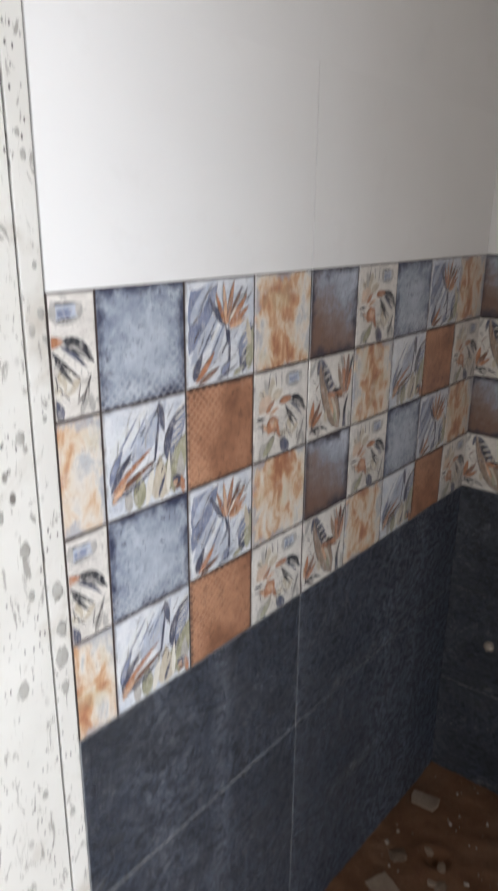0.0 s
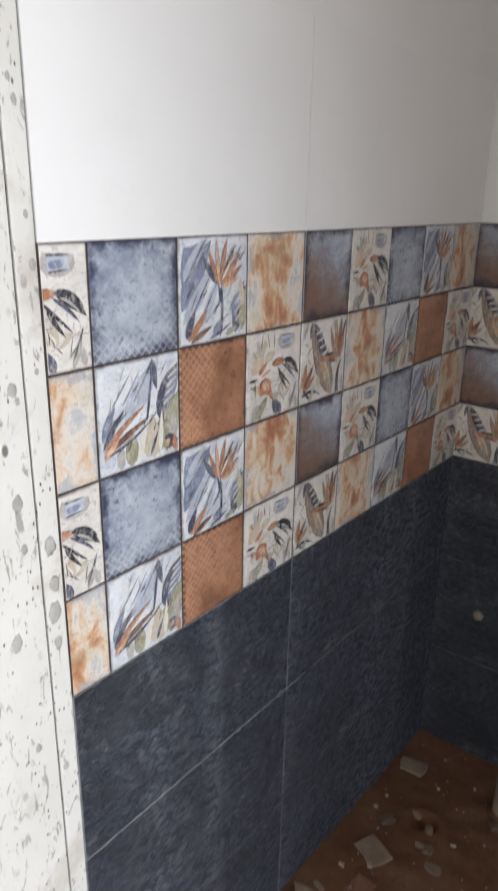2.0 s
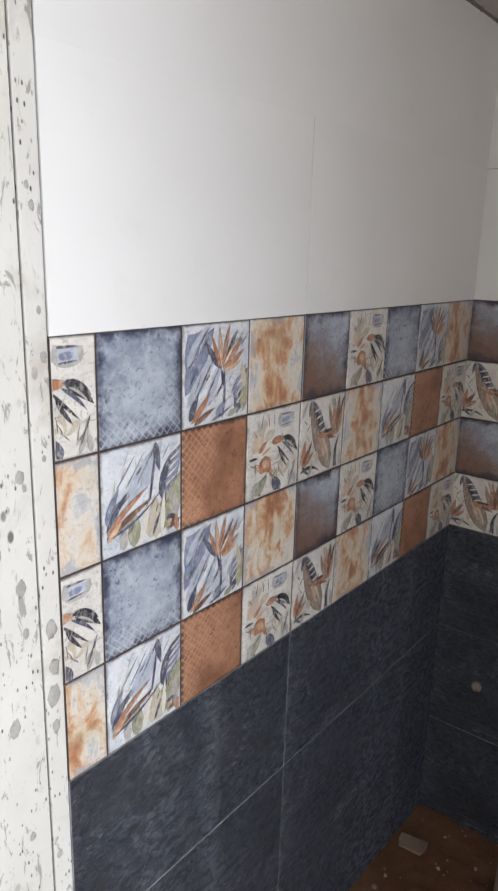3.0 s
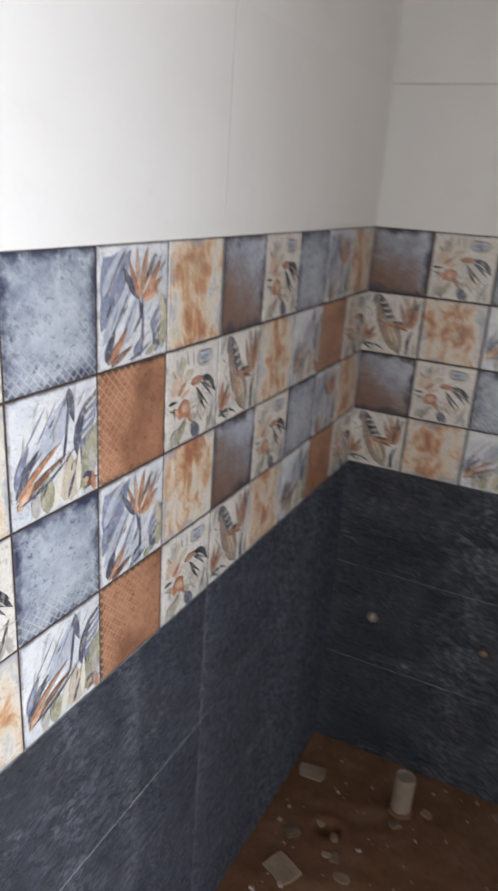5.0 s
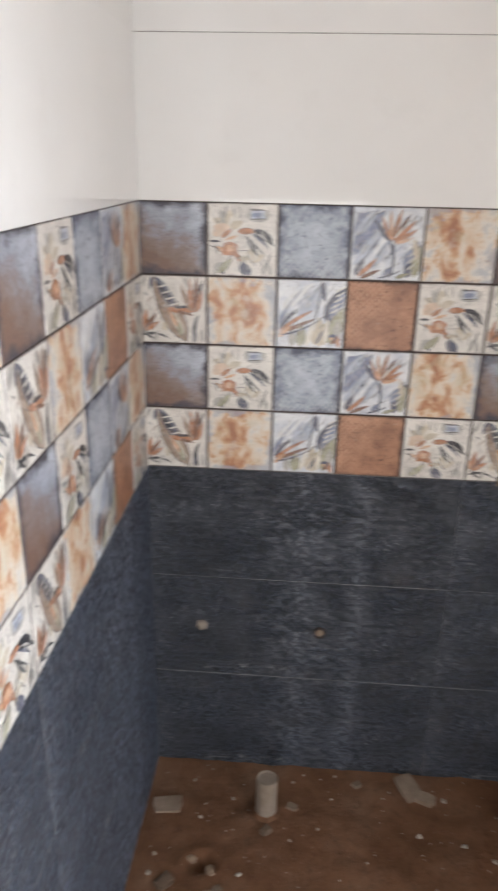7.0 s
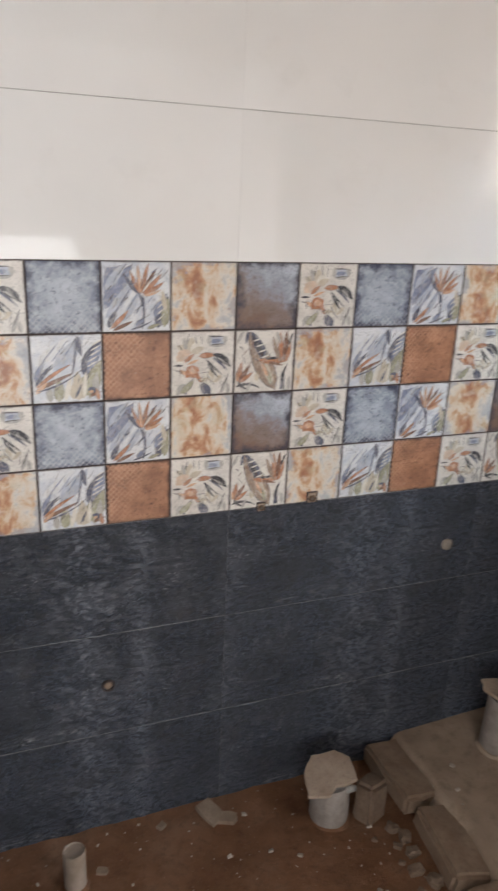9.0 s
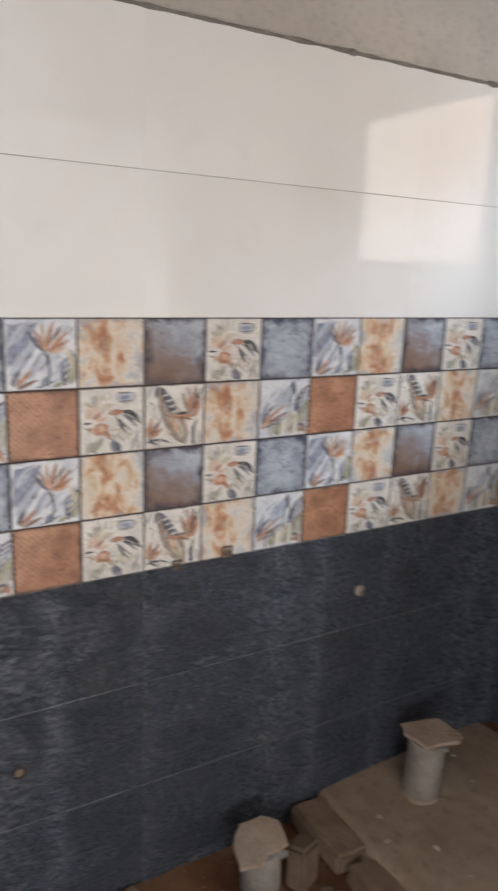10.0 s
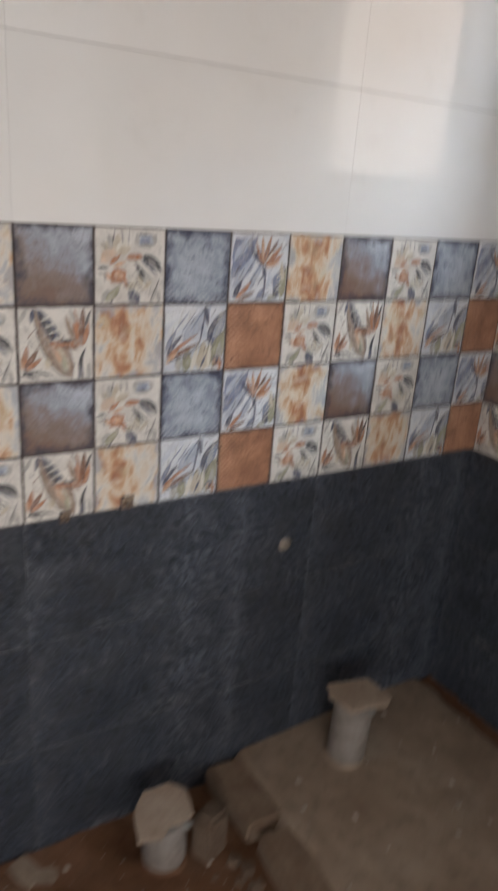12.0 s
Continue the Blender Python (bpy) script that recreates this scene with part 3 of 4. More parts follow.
def bird_print():
    p = Print(M_ICE)
    p.patch(-62, 45, 70, 90, P_BLUE, 1).leaf(-95, -35, 62, 150, 46, P_BLUE, -12).leaf(-90, 20, 55, 100, 26, P_PALEBLUE, -8)
    p.leaf(-60, -30, 50, 120, 34, P_ICE2, 6).leaf(-92, -60, 48, 150, 30, P_PALEBLUE, 8).leaf(-40, -70, 60, 110, 22, P_PALEBLUE)
    for i in range(7):
        p.stroke(-70 + i * 11, -50 + (i % 3) * 16, 52 + i, 62, 3.2, P_BLUE if i % 2 else P_NAVY)
    p.leaf(62, -92, 78, 100, 34, P_NAVY, -18).leaf(82, -90, 84, 90, 26, P_OLIVE, -6).leaf(52, -60, 66, 80, 22, P_BLUE, -10)
    for i in range(5):
        p.stroke(60, -70 + i * 18, 40, 34, 3, P_CREAM, 10)
    p.leaf(86, -40, 100, 60, 16, P_SAND)
    p.stroke(14, -98, 78, 120, 7, P_NAVY, 26).stroke(18, -30, 96, 46, 9, P_NAVY, 20)
    p.leaf(12, 8, 138, 74, 15, P_NAVY, -18)
    p.leaf(10, 10, 118, 74, 10, P_ORANGE, -10).leaf(12, 10, 98, 84, 11, P_PEACH, -4).leaf(14, 10, 80, 90, 12, P_ORANGE, -8).leaf(16, 10, 62, 84, 10, P_BROWN, -6)
    p.leaf(18, 8, 44, 82, 13, P_ORANGE, 6).leaf(20, 6, 26, 70, 12, P_ORANGE, 14).leaf(20, 4, 10, 56, 9, P_PEACH, 20).leaf(16, 14, 52, 60, 6, P_CREAM)
    p.leaf(-80, -92, 40, 78, 13, P_ORANGE, 12).leaf(-84, -88, 72, 56, 16, P_NAVY, -20).leaf(-72, -96, 24, 66, 10, P_BROWN)
    p.stroke(-20, -94, 12, 70, 6, P_NAVY, 20).leaf(-6, -86, 42, 40, 14, P_BLUE).leaf(30, -92, 20, 40, 10, P_OLIVE)
    p.sketch(5, 16, 50, 14).sketch(6, 8, 52, 12, P_BLUE)
    return p.done("bird_flower_square")


def leaf_print():
    p = Print(M_ICE)
    p.leaf(-40, -10, 48, 140, 46, P_PALEBLUE, 6).leaf(-92, 10, 40, 130, 30, P_ICE2)
    for i in range(6):
        p.stroke(-70 + i * 13, 22 + (i % 2) * 16, 48 + i * 2, 58, 3.5, P_BLUE)
    p.leaf(52, -30, 84, 120, 40, P_NAVY, -40).leaf(60, -20, 76, 110, 26, P_BLUE, -30).leaf(30, 98, -84, 62, 15, P_NAVY, 10)
    for i in range(5):
        p.stroke(56 + i * 4, 4 + i * 16, 30, 36, 4, P_CREAM)
    p.patch(34, -66, 62, 54, P_SAND, 21).patch(52, -52, 40, 60, P_OLIVE, 22).leaf(62, -92, 80, 120, 44, P_OLIVE, -16).leaf(30, -96, 92, 90, 34, P_SAND).leaf(46, -90, 86, 84, 12, P_CREAM)
    p.leaf(80, -90, 90, 80, 22, P_GREY, -6).leaf(-28, -98, 84, 70, 30, P_OLIVE, 10).leaf(-10, -98, 76, 84, 16, P_CREAM).leaf(-52, -98, 92, 54, 20, P_GREY)
    p.leaf(-94, -56, 40, 124, 10, P_ORANGE, -14).leaf(-94, -62, 26, 124, 11, P_BROWN, -4).leaf(-94, -50, 56, 84, 11, P_NAVY, -12)
    p.leaf(-94, -36, 70, 70, 14, P_BLUE, -16).leaf(-92, -70, 44, 50, 14, P_PEACH).stroke(-90, -64, 10, 130, 6, P_NAVY, 30)
    p.stroke(12, -20, 78, 110, 6, P_NAVY, 8).leaf(20, -88, 66, 48, 8, P_NAVY)
    p.patch(70, -66, 26, 18, P_NAVY, 5).patch(66, -70, 12, 10, P_PEACH, 6).leaf(60, -84, 20, 38, 10, P_BROWN).leaf(88, -98, 100, 40, 12, P_ORANGE)
    p.sketch(7, 14, 50, 16).sketch(8, 8, 80, 14, P_GREY)
    return p.done("long_leaf_square")


def floral_print():
    p = Print(M_CREAM)
    # pale bloom in the upper half
    for i, (a, ln, w, m) in enumerate(((150, 52, 30, P_SAND), (118, 56, 26, P_GREY), (88, 50, 28, P_SAND), (58, 50, 24, P_CREAM), (180, 46, 26, P_PEACH2), (26, 44, 22, P_SAND))):
        p.leaf(-38, 34, a, ln, w, m, 8 - 3 * i)
    p.patch(42, 70, 62, 40, P_GREY, 2).patch(42, 72, 46, 30, P_PALEBLUE, 3).patch(40, 70, 30, 14, P_BLUE, 6).stroke(20, 84, 0, 46, 5, P_LINE).stroke(22, 58, 4, 44, 4, P_LINE).patch(-70, 22, 34, 26, P_PEACH2, 12)
    p.stroke(-52, 60, 80, 36, 4, P_LINE).stroke(-22, 62, 100, 34, 3, P_LINE).stroke(-66, 44, 130, 26, 3, P_LINE)
    # orange heart and the dark curved leaf
    p.patch(-33, -20, 44, 32, P_ORANGE, 9).patch(-28, -18, 20, 14, P_PEACH, 10).stroke(-56, -38, -4, 48, 6, P_BROWN).leaf(-50, 0, 20, 40, 9, P_PEACH)
    p.leaf(-60, 6, 40, 40, 12, P_ORANGE).leaf(-48, -34, 150, 34, 12, P_PEACH).leaf(-20, -34, -60, 30, 12, P_ORANGE).leaf(-14, 24, 6, 54, 17, P_ORANGE, -8).leaf(30, 28, -6, 66, 16, P_BLACK, -46).leaf(26, 20, -30, 70, 8, P_NAVY, -24).stroke(8, 14, -46, 78, 7, P_BLACK, 6)
    p.leaf(-95, -4, 4, 34, 7, P_BLACK, -10).stroke(-92, -16, -20, 30, 3, P_LINE)
    # pale lower bloom with fine veins, and leaves along the foot
    for i in range(6):
        p.leaf(28, -58, 30 + i * 34, 40, 19, P_CREAM if i % 2 else P_SAND)
    for i in range(6):
        p.stroke(-20 + i * 12, -52 - (i % 3) * 9, 20 + i * 22, 28, 2.2, P_LINE, 24)
    p.leaf(10, -97, 112, 38, 17, P_NAVY, 14).leaf(58, -97, 62, 56, 12, P_GREY, 14).stroke(84, -30, -110, 66, 4, P_LINE, -10).leaf(84, -97, 96, 34, 13, P_GREY)
    p.patch(-62, -74, 42, 26, P_GREY, 8).leaf(-84, -97, 60, 34, 11, P_GREY).leaf(-54, -97, 104, 24, 9, P_NAVY)
    p.leaf(34, 22, -18, 70, 17, P_BLACK, -34).leaf(40, 20, -22, 50, 5, P_GREY, -34).leaf(14, 2, -58, 58, 9, P_BLACK, 10).patch(-36, -24, 50, 40, P_ORANGE, 31).patch(-34, -22, 26, 18, P_PEACH, 32).leaf(24, -97, 120, 46, 20, P_NAVY, 10).leaf(-72, -92, 40, 60, 20, P_OLIVE, 10)
    p.sketch(9, 7, 70, 90).sketch(10, 7, 20, 90, P_GREY)
    return p.done("floral_square")


def banana_leaf_print():
    p = Print(M_CREAM)
    # the large leaf, slit along its upper side
    p.leaf(42, -97, 119, 222, 66, P_LINE, -4).leaf(41, -95, 119, 216, 60, P_TAUPE, -4).leaf(34, -78, 119, 130, 26, P_SAND, -4).leaf(38, -88, 119, 170, 6, P_LINE, -4)
    p.leaf(6, 0, 118, 116, 30, P_NAVY, 6).leaf(-6, 14, 118, 84, 16, P_BLACK, 6)
    for i in range(4):
        p.stroke(-12 - i * 10, 12 + i * 18, 14, 34, 5, P_CREAM, 8)
    p.leaf(14, -52, 119, 70, 12, P_PEACH, -4).leaf(24, -80, 100, 44, 12, P_OLIVE)
    # the bird flower beside it
    p.leaf(-22, 4, -6, 100, 19, P_ORANGE, 8).leaf(0, 8, 2, 60, 9, P_BLACK, 4).leaf(10, -2, -14, 56, 9, P_BROWN)
    p.leaf(58, -6, 118, 92, 17, P_TAUPE, -14).leaf(62, -4, 101, 100, 17, P_ORANGE, -8).leaf(66, -4, 86, 104, 17, P_BROWN, 2).leaf(70, -6, 70, 70, 13, P_ORANGE, 14)
    p.stroke(72, -97, 112, 92, 13, P_BLACK, -62).leaf(88, -97, 92, 46, 14, P_GREY).leaf(60, -97, 78, 40, 10, P_NAVY)
    # the small flower by the foot
    p.leaf(-88, -64, 84, 66, 15, P_ORANGE, -6).leaf(-86, -64, 58, 66, 14, P_BROWN, -6).leaf(-84, -66, 36, 54, 13, P_ORANGE).leaf(-90, -62, 110, 50, 12, P_PEACH)
    p.stroke(-88, -62, -62, 44, 9, P_BLACK, 50).stroke(-97, -80, 22, 92, 9, P_BLACK, -64).leaf(-60, -97, 64, 40, 12, P_GREY).leaf(-24, -64, 96, 30, 16, P_SAND)
    p.leaf(-97, 60, 62, 48, 12, P_GREY).leaf(-60, 97, -100, 40, 10, P_NAVY).leaf(34, 97, -66, 46, 12, P_GREY).leaf(92, 90, -110, 50, 8, P_BLACK)
    p.sketch(11, 4, 120, 40).sketch(12, 4, 70, 40, P_BROWN)
    return p.done("banana_leaf_square")


def plain_square(mat, name):
    return Print(mat).done(name)


SQUARES = {
    "rust_blue": plain_square(M_RUSTBLUE, "blue_rust_square"), "floral": floral_print(), "blue": plain_square(M_BLUE, "blue_square"),
    "bird": bird_print(), "ochre": plain_square(M_OCHRE, "ochre_square"), "banana": banana_leaf_print(), "leaf": leaf_print(), "rust": plain_square(M_RUST, "rust_square"),
}
UPPER = ("rust_blue", "floral", "blue", "bird", "ochre")
LOWER = ("banana", "ochre", "leaf", "rust", "floral")
cut_meshes = {}


def square_mesh(kind, lo, hi):
    """The square's mesh, cut to run from lo to hi of its width (0 to 1)."""
    if lo <= 0.001 and hi >= 0.999:
        return SQUARES[kind]
    key = (kind, round(lo, 3), round(hi, 3))
    if key not in cut_meshes:
        bm = bmesh.new()
        bm.from_mesh(SQUARES[kind])
        for at, sign in ((lo, -1), (hi, 1)):
            if 0.001 < at < 0.999:
                geom = bm.verts[:] + bm.edges[:] + bm.faces[:]
                bmesh.ops.bisect_plane(bm, geom=geom, plane_co=((at - 0.5) * 0.15 - sign * 0.0011, 0, 0), plane_no=(sign, 0, 0), clear_outer=True)
        me = bpy.data.meshes.new(SQUARES[kind].name + "_cut")
        bm.to_mesh(me)
        bm.free()
        for m in SQUARES[kind].materials:
            me.materials.append(m)
        cut_meshes[key] = me
    return cut_meshes[key]


# ---- the room: walls, floor, ceiling ----
RX = 2.07          # inner face of the wall with the ventilator
FY = -1.30         # inner face of the wall with the door
CEIL = 2.113       # top of the tiling
TOP = 2.70         # underside of the ceiling
DOOR = (0.0, 1.42)
VENT = (-1.11, -0.31, 1.63, 2.25)   # y from, y to, sill, head

wall_west = tagged(new("wall_west"), "tiled bathroom wall beside the door, slate-dark below and white above", "wall", kind="structure")
wall_north = tagged(new("wall_north"), "tiled back wall with a band of patterned squares", "wall", kind="structure")
wall_east = tagged(new("wall_east"), "tiled wall with a small ventilator opening near the ceiling", "wall", kind="structure")
wall_south = tagged(new("wall_south"), "tiled wall with the open doorway", "wall", kind="structure")

FRAMES = {
    "w": Matrix(((0, 0, 1, 0), (1, 0, 0, 0), (0, 1, 0, 0), (0, 0, 0, 1))),
    "n": Matrix(((1, 0, 0, 0), (0, 0, -1, 0), (0, 1, 0, 0), (0, 0, 0, 1))),
    "e": Matrix(((0, 0, -1, RX), (-1, 0, 0, 0), (0, 1, 0, 0), (0, 0, 0, 1))),
    "s": Matrix(((-1, 0, 0, RX), (0, 0, 1, FY), (0, 1, 0, 0), (0, 0, 0, 1))),
}
plate_meshes = {}


def wall_tile(name, side, parent, u0, u1, v0, v1, mat, gap=0.0022, vgap=0.0022, origin=None, rng=random.Random(3)):
    """One rectangular tile on a wall, from u0 to u1 along it and v0 to v1 up it; origin: the middle of the uncut tile."""
    mid = (u0 + u1) / 2
    origin = mid if origin is None else origin
    key = (mat.name, round(mid - origin, 4), round(u1 - u0, 4), round(v1 - v0, 4), gap, vgap)
    if key not in plate_meshes:
        bm = bmesh.new()
        add_plate(bm, u1 - u0 - gap, v1 - v0 - vgap, 0.00006 if vgap < 0.001 else 0.0004 if mat is M_WHITE else 0.0009)
        bm.transform(Matrix.Translation((mid - origin, 0, 0)))
        plate_meshes[key] = mesh_of(bm, name, mat)
    ob = new(name, plate_meshes[key])
    ob.parent = parent
    ob.matrix_local = FRAMES[side] @ pose(origin, (v0 + v1) / 2, 0 if mat is M_WHITE else rng.uniform(-0.0004, 0.0004), 0 if mat is M_WHITE else rng.uniform(-0.08, 0.08), 0 if mat is M_WHITE else rng.uniform(-0.05, 0.05), 0)
    return ob


def cuts(start, end, first, step):
    """Joints from start to end, at first plus whole steps."""
    k = math.ceil((start - first) / step + 1e-6)
    out = [start]
    while first + k * step < end - 1e-4:
        out.append(first + k * step)
        k += 1
    return out + [end]


def tile_band(side, parent, start, end, first, rng):
    """The four rows of patterned squares."""
    marks = cuts(start, end, first, 0.15)
    for a, b in zip(marks, marks[1:]):
        if b - a < 0.01:
            continue
        k = math.floor((a + b) / 2 / 0.15 - first / 0.15)
        left = first + k * 0.15
        for row in range(4):
            kind = (LOWER if row % 2 else UPPER)[k % 5]
            ob = new("patterned_tile", square_mesh(kind, (a - left) / 0.15, (b - left) / 0.15))
            ob.parent = parent
            ob.matrix_local = FRAMES[side] @ pose(left + 0.075, 1.425 - 0.15 * row, rng.uniform(-0.0003, 0.0003), rng.uniform(-0.06, 0.06), rng.uniform(-0.06, 0.06), 0)


def wall_core(side, parent, name, pieces, back=0.12):
    """The masonry behind the tiles, with a bed of grout for each kind of tile."""
    bm = bmesh.new()
    for u0, u1, v0, v1 in pieces:
        add_box(bm, (u0, v0, -back), (u1, v1, -0.008))
    bm.transform(FRAMES[side])
    part(name, bm, M_PLASTER, parent)


def grout_bed(side, parent, pieces, mat, deep=0.0018):
    bm = bmesh.new()
    for u0, u1, v0, v1 in pieces:
        add_box(bm, (u0, v0, -0.0078), (u1, v1, -deep))
    bm.transform(FRAMES[side])
    part("grout", bm, mat, parent)


# ---- setting: floor and ceiling ----


def floor_height(x, y):
    rise = 0.055 * max(0.0, -y - 0.12)
    z = -0.008 + min(rise, 0.05)
    z += 0.009 * noise.noise(Vector((x * 5, y * 5, 1.0))) + 0.005 * noise.noise(Vector((x * 17, y * 17, 4.0)))
    z += 0.0025 * noise.noise(Vector((x * 55, y * 55, 7.0)))
    hole = math.hypot((x - 0.168) / 0.024, (y + 0.33) / 0.020)
    return z - 0.045 * math.exp(-hole * hole * 1.4) + 0.004 * math.exp(-(hole - 1.9) ** 2 * 2)


def sheet(x0, x1, y0, y1, nx, ny, height):
    bm = bmesh.new()
    grid = [[bm.verts.new((x0 + (x1 - x0) * i / nx, y0 + (y1 - y0) * j / ny, 0)) for i in range(nx + 1)] for j in range(ny + 1)]
    for row in grid:
        for v in row:
            v.co.z = height(v.co.x, v.co.y)
    for j in range(ny):
        for i in range(nx):
            bm.faces.new((grid[j][i], grid[j][i + 1], grid[j + 1][i + 1], grid[j + 1][i]))
    return bm


floor = new("floor", mesh_of(sheet(-0.06, 2.15, -1.46, 0.06, 180, 124, floor_height), "floor", M_SOIL, smooth=True))
tagged(floor, "uneven floor of trodden brown soil and cement dust", "floor", kind="structure")


def screed_height(x, y):
    z = 0.058 + 0.030 * min(1.0, max(0.0, (x - 1.22) / 0.5))
    edge = 1.335 + 0.014 * noise.noise(Vector((y * 9, 3.0, 0.0))) + 0.008 * noise.noise(Vector((y * 30, 1.0, 0.0)))
    fall = max(0.0, min(1.0, (edge - x) / 0.05))
    side = max(0.0, min(1.0, (x - 1.985 - 0.018 * noise.noise(Vector((y * 8, 8.0, 0.0)))) / 0.07))
    z += 0.006 * noise.noise(Vector((x * 4, y * 4, 9.0))) + 0.002 * noise.noise(Vector((x * 22, y * 22, 2.0)))
    return z - 0.07 * fall * fall - 0.055 * side * side


raised_floor = new("raised_floor", mesh_of(sheet(1.19, 2.12, -1.34, 0.05, 110, 160, screed_height), "raised_floor", M_SCREED, smooth=True))
tagged(raised_floor, "raised bed of smooth dusty cement screed with a crumbled edge", "floor", kind="structure")


def bank_height(x, y):
    """Soil heaped in the gap between the screed and the wall."""
    up = max(0.0, min(1.0, (x - 1.955 - 0.012 * noise.noise(Vector((y * 11, 2.0, 3.0)))) / 0.04))
    return 0.030 + 0.044 * up + 0.008 * noise.noise(Vector((x * 14, y * 14, 6.0))) + 0.004 * noise.noise(Vector((x * 45, y * 45, 1.0)))


soil_bank = new("soil_bank", mesh_of(sheet(1.93, 2.10, -1.34, 0.04, 24, 150, bank_height), "soil_bank", M_SOIL, smooth=True))
tagged(soil_bank, "strip of loose brown soil between screed and wall", "soil", kind="structure")

ceiling = new("ceiling", mesh_of(box((-0.13, -1.30, TOP), (2.20, 0.13, TOP + 0.10)), "ceiling", M_CEILING))
tagged(ceiling, "bare cement ceiling slab over the plastered walls", "ceiling", kind="structure")


def mortar_seam(p, q, parent, seed):
    """A ragged bead of mortar on the tiles' upper edge, dark to stand for the shadow gap."""
    rng = random.Random(seed)
    bm = bmesh.new()
    p, q = Vector(p), Vector(q)
    n = 150
    d = (q - p).normalized()
    side = Vector((-d.y, d.x, 0))
    rings = []
    for i in range(n + 1):
        c = p.lerp(q, i / n)
        r = 0.0055 + 0.004 * noise.noise(Vector((i * 0.23, seed, 0))) + 0.003 * abs(noise.noise(Vector((i * 0.9, seed, 5))))
        if rng.random() < 0.02:
            r += 0.005
        rings.append([bm.verts.new(c + side * (math.cos(a) * r) + Vector((0, 0, math.sin(a) * r))) for a in (0, 1.26, 2.51, 3.77, 5.03)])
    for a, b in zip(rings, rings[1:]):
        for i in range(5):
            bm.faces.new((a[i], a[(i + 1) % 5], b[(i + 1) % 5], b[i]))
    part("mortar_seam", bm, M_MORTAR, parent)


mortar_seam((0, 0.003, CEIL - 0.004), (RX, 0.003, CEIL - 0.004), wall_north, 1)
mortar_seam((RX + 0.003, 0, CEIL - 0.004), (RX + 0.003, VENT[1], CEIL - 0.004), wall_east, 2)
mortar_seam((-0.003, -1.268, CEIL - 0.004), (-0.003, 0, CEIL - 0.004), wall_west, 3)

# ---- unseen passage added outside the door, and the glowing backdrop past the ventilator ----
def passage_wall_shape():
    """A wall with a wide window opening, added for the fill lamp."""
    bm = bmesh.new()
    add_box(bm, (-0.75, -2.97, -0.1), (2.19, -2.85, 0.35))
    add_box(bm, (-0.75, -2.97, 1.37), (2.19, -2.85, 2.75))
    add_box(bm, (-0.75, -2.97, 0.35), (-0.525, -2.85, 1.37))
    add_box(bm, (0.725, -2.97, 0.35), (2.19, -2.85, 1.37))
    return bm


passage_floor = tagged(new("passage_floor", mesh_of(box((-0.75, -2.85, -0.10), (2.19, -1.46, 0.03)), "passage_floor", M_SCREED)), "dusty cement floor of the passage outside", "floor", kind="structure")
# unseen wall, kept dark to soften its mirror edge in the white tiles
passage_wall = tagged(new("wall_passage", mesh_of(passage_wall_shape(), "wall_passage", M_RAW)), "dark cement wall of the unseen passage, added with the fill's window", "wall", kind="structure")
passage_end = tagged(new("wall_passage_end", mesh_of(box((-0.87, -2.97, -0.1), (-0.75, -1.42, 2.75)), "wall_passage_end", M_LIME)), "whitewashed end wall of the passage", "wall", kind="structure")
passage_side = tagged(new("wall_passage_side", mesh_of(box((-0.75, -1.56, -0.1), (-0.13, -1.46, 2.75)), "wall_passage_side", M_LIME)), "whitewashed wall beside the door outside", "wall", kind="structure")
passage_ceiling = tagged(new("ceiling_passage", mesh_of(box((-0.87, -2.97, 2.75), (2.19, -1.32, 2.85)), "ceiling_passage", M_LIME)), "whitewashed ceiling of the passage", "ceiling", kind="structure")
backdrop = new("backdrop", mesh_of(box((3.30, -3.2, 0.9), (3.32, 1.6, 3.7)), "backdrop", glow_material("painted_daylight", VENT_GLOW, SKY_GLOW)))
tagged(backdrop, "glowing backdrop painted as daylit distance beyond the ventilator", "backdrop", kind="structure")
ground = tagged(new("ground", mesh_of(box((-60, -60, -0.4), (60, 60, -0.12)), "ground", M_SCREED)), "dusty bare ground outside", "ground", kind="structure")

# ---- door jamb ----
door_1 = tagged(new("door_1"), "open doorway with a white jamb, spattered with cement", "doorway", kind="structure")


def bevelled_box(lo, hi, r=0.002):
    bm = box(lo, hi)
    bmesh.ops.bevel(bm, geom=bm.edges[:], offset=r, segments=2, affect="EDGES", profile=0.6)
    return bm


part("jamb_joint", box((-0.040, -1.3020, 0.0), (-0.0035, -1.2690, CEIL - 0.004)), M_GROUT_BROWN, door_1, "dark open joint between the jamb boards")
part("jamb_strip", bevelled_box((-0.0034, -1.2988, 0.0), (0.0015, -1.2705, CEIL - 0.002)), M_JAMB, door_1, "narrow white jamb strip, spattered with cement")
part("jamb_board", bevelled_box((-0.060, -1.4600, 0.0), (0.0030, -1.3022, CEIL - 0.002)), M_JAMB, door_1, "white jamb board, smudged with mud and cement")
part("jamb_board", bevelled_box((DOOR[1], -1.4600, 0.0), (DOOR[1] + 0.05, -1.3000, CEIL - 0.002)), M_JAMB, door_1)

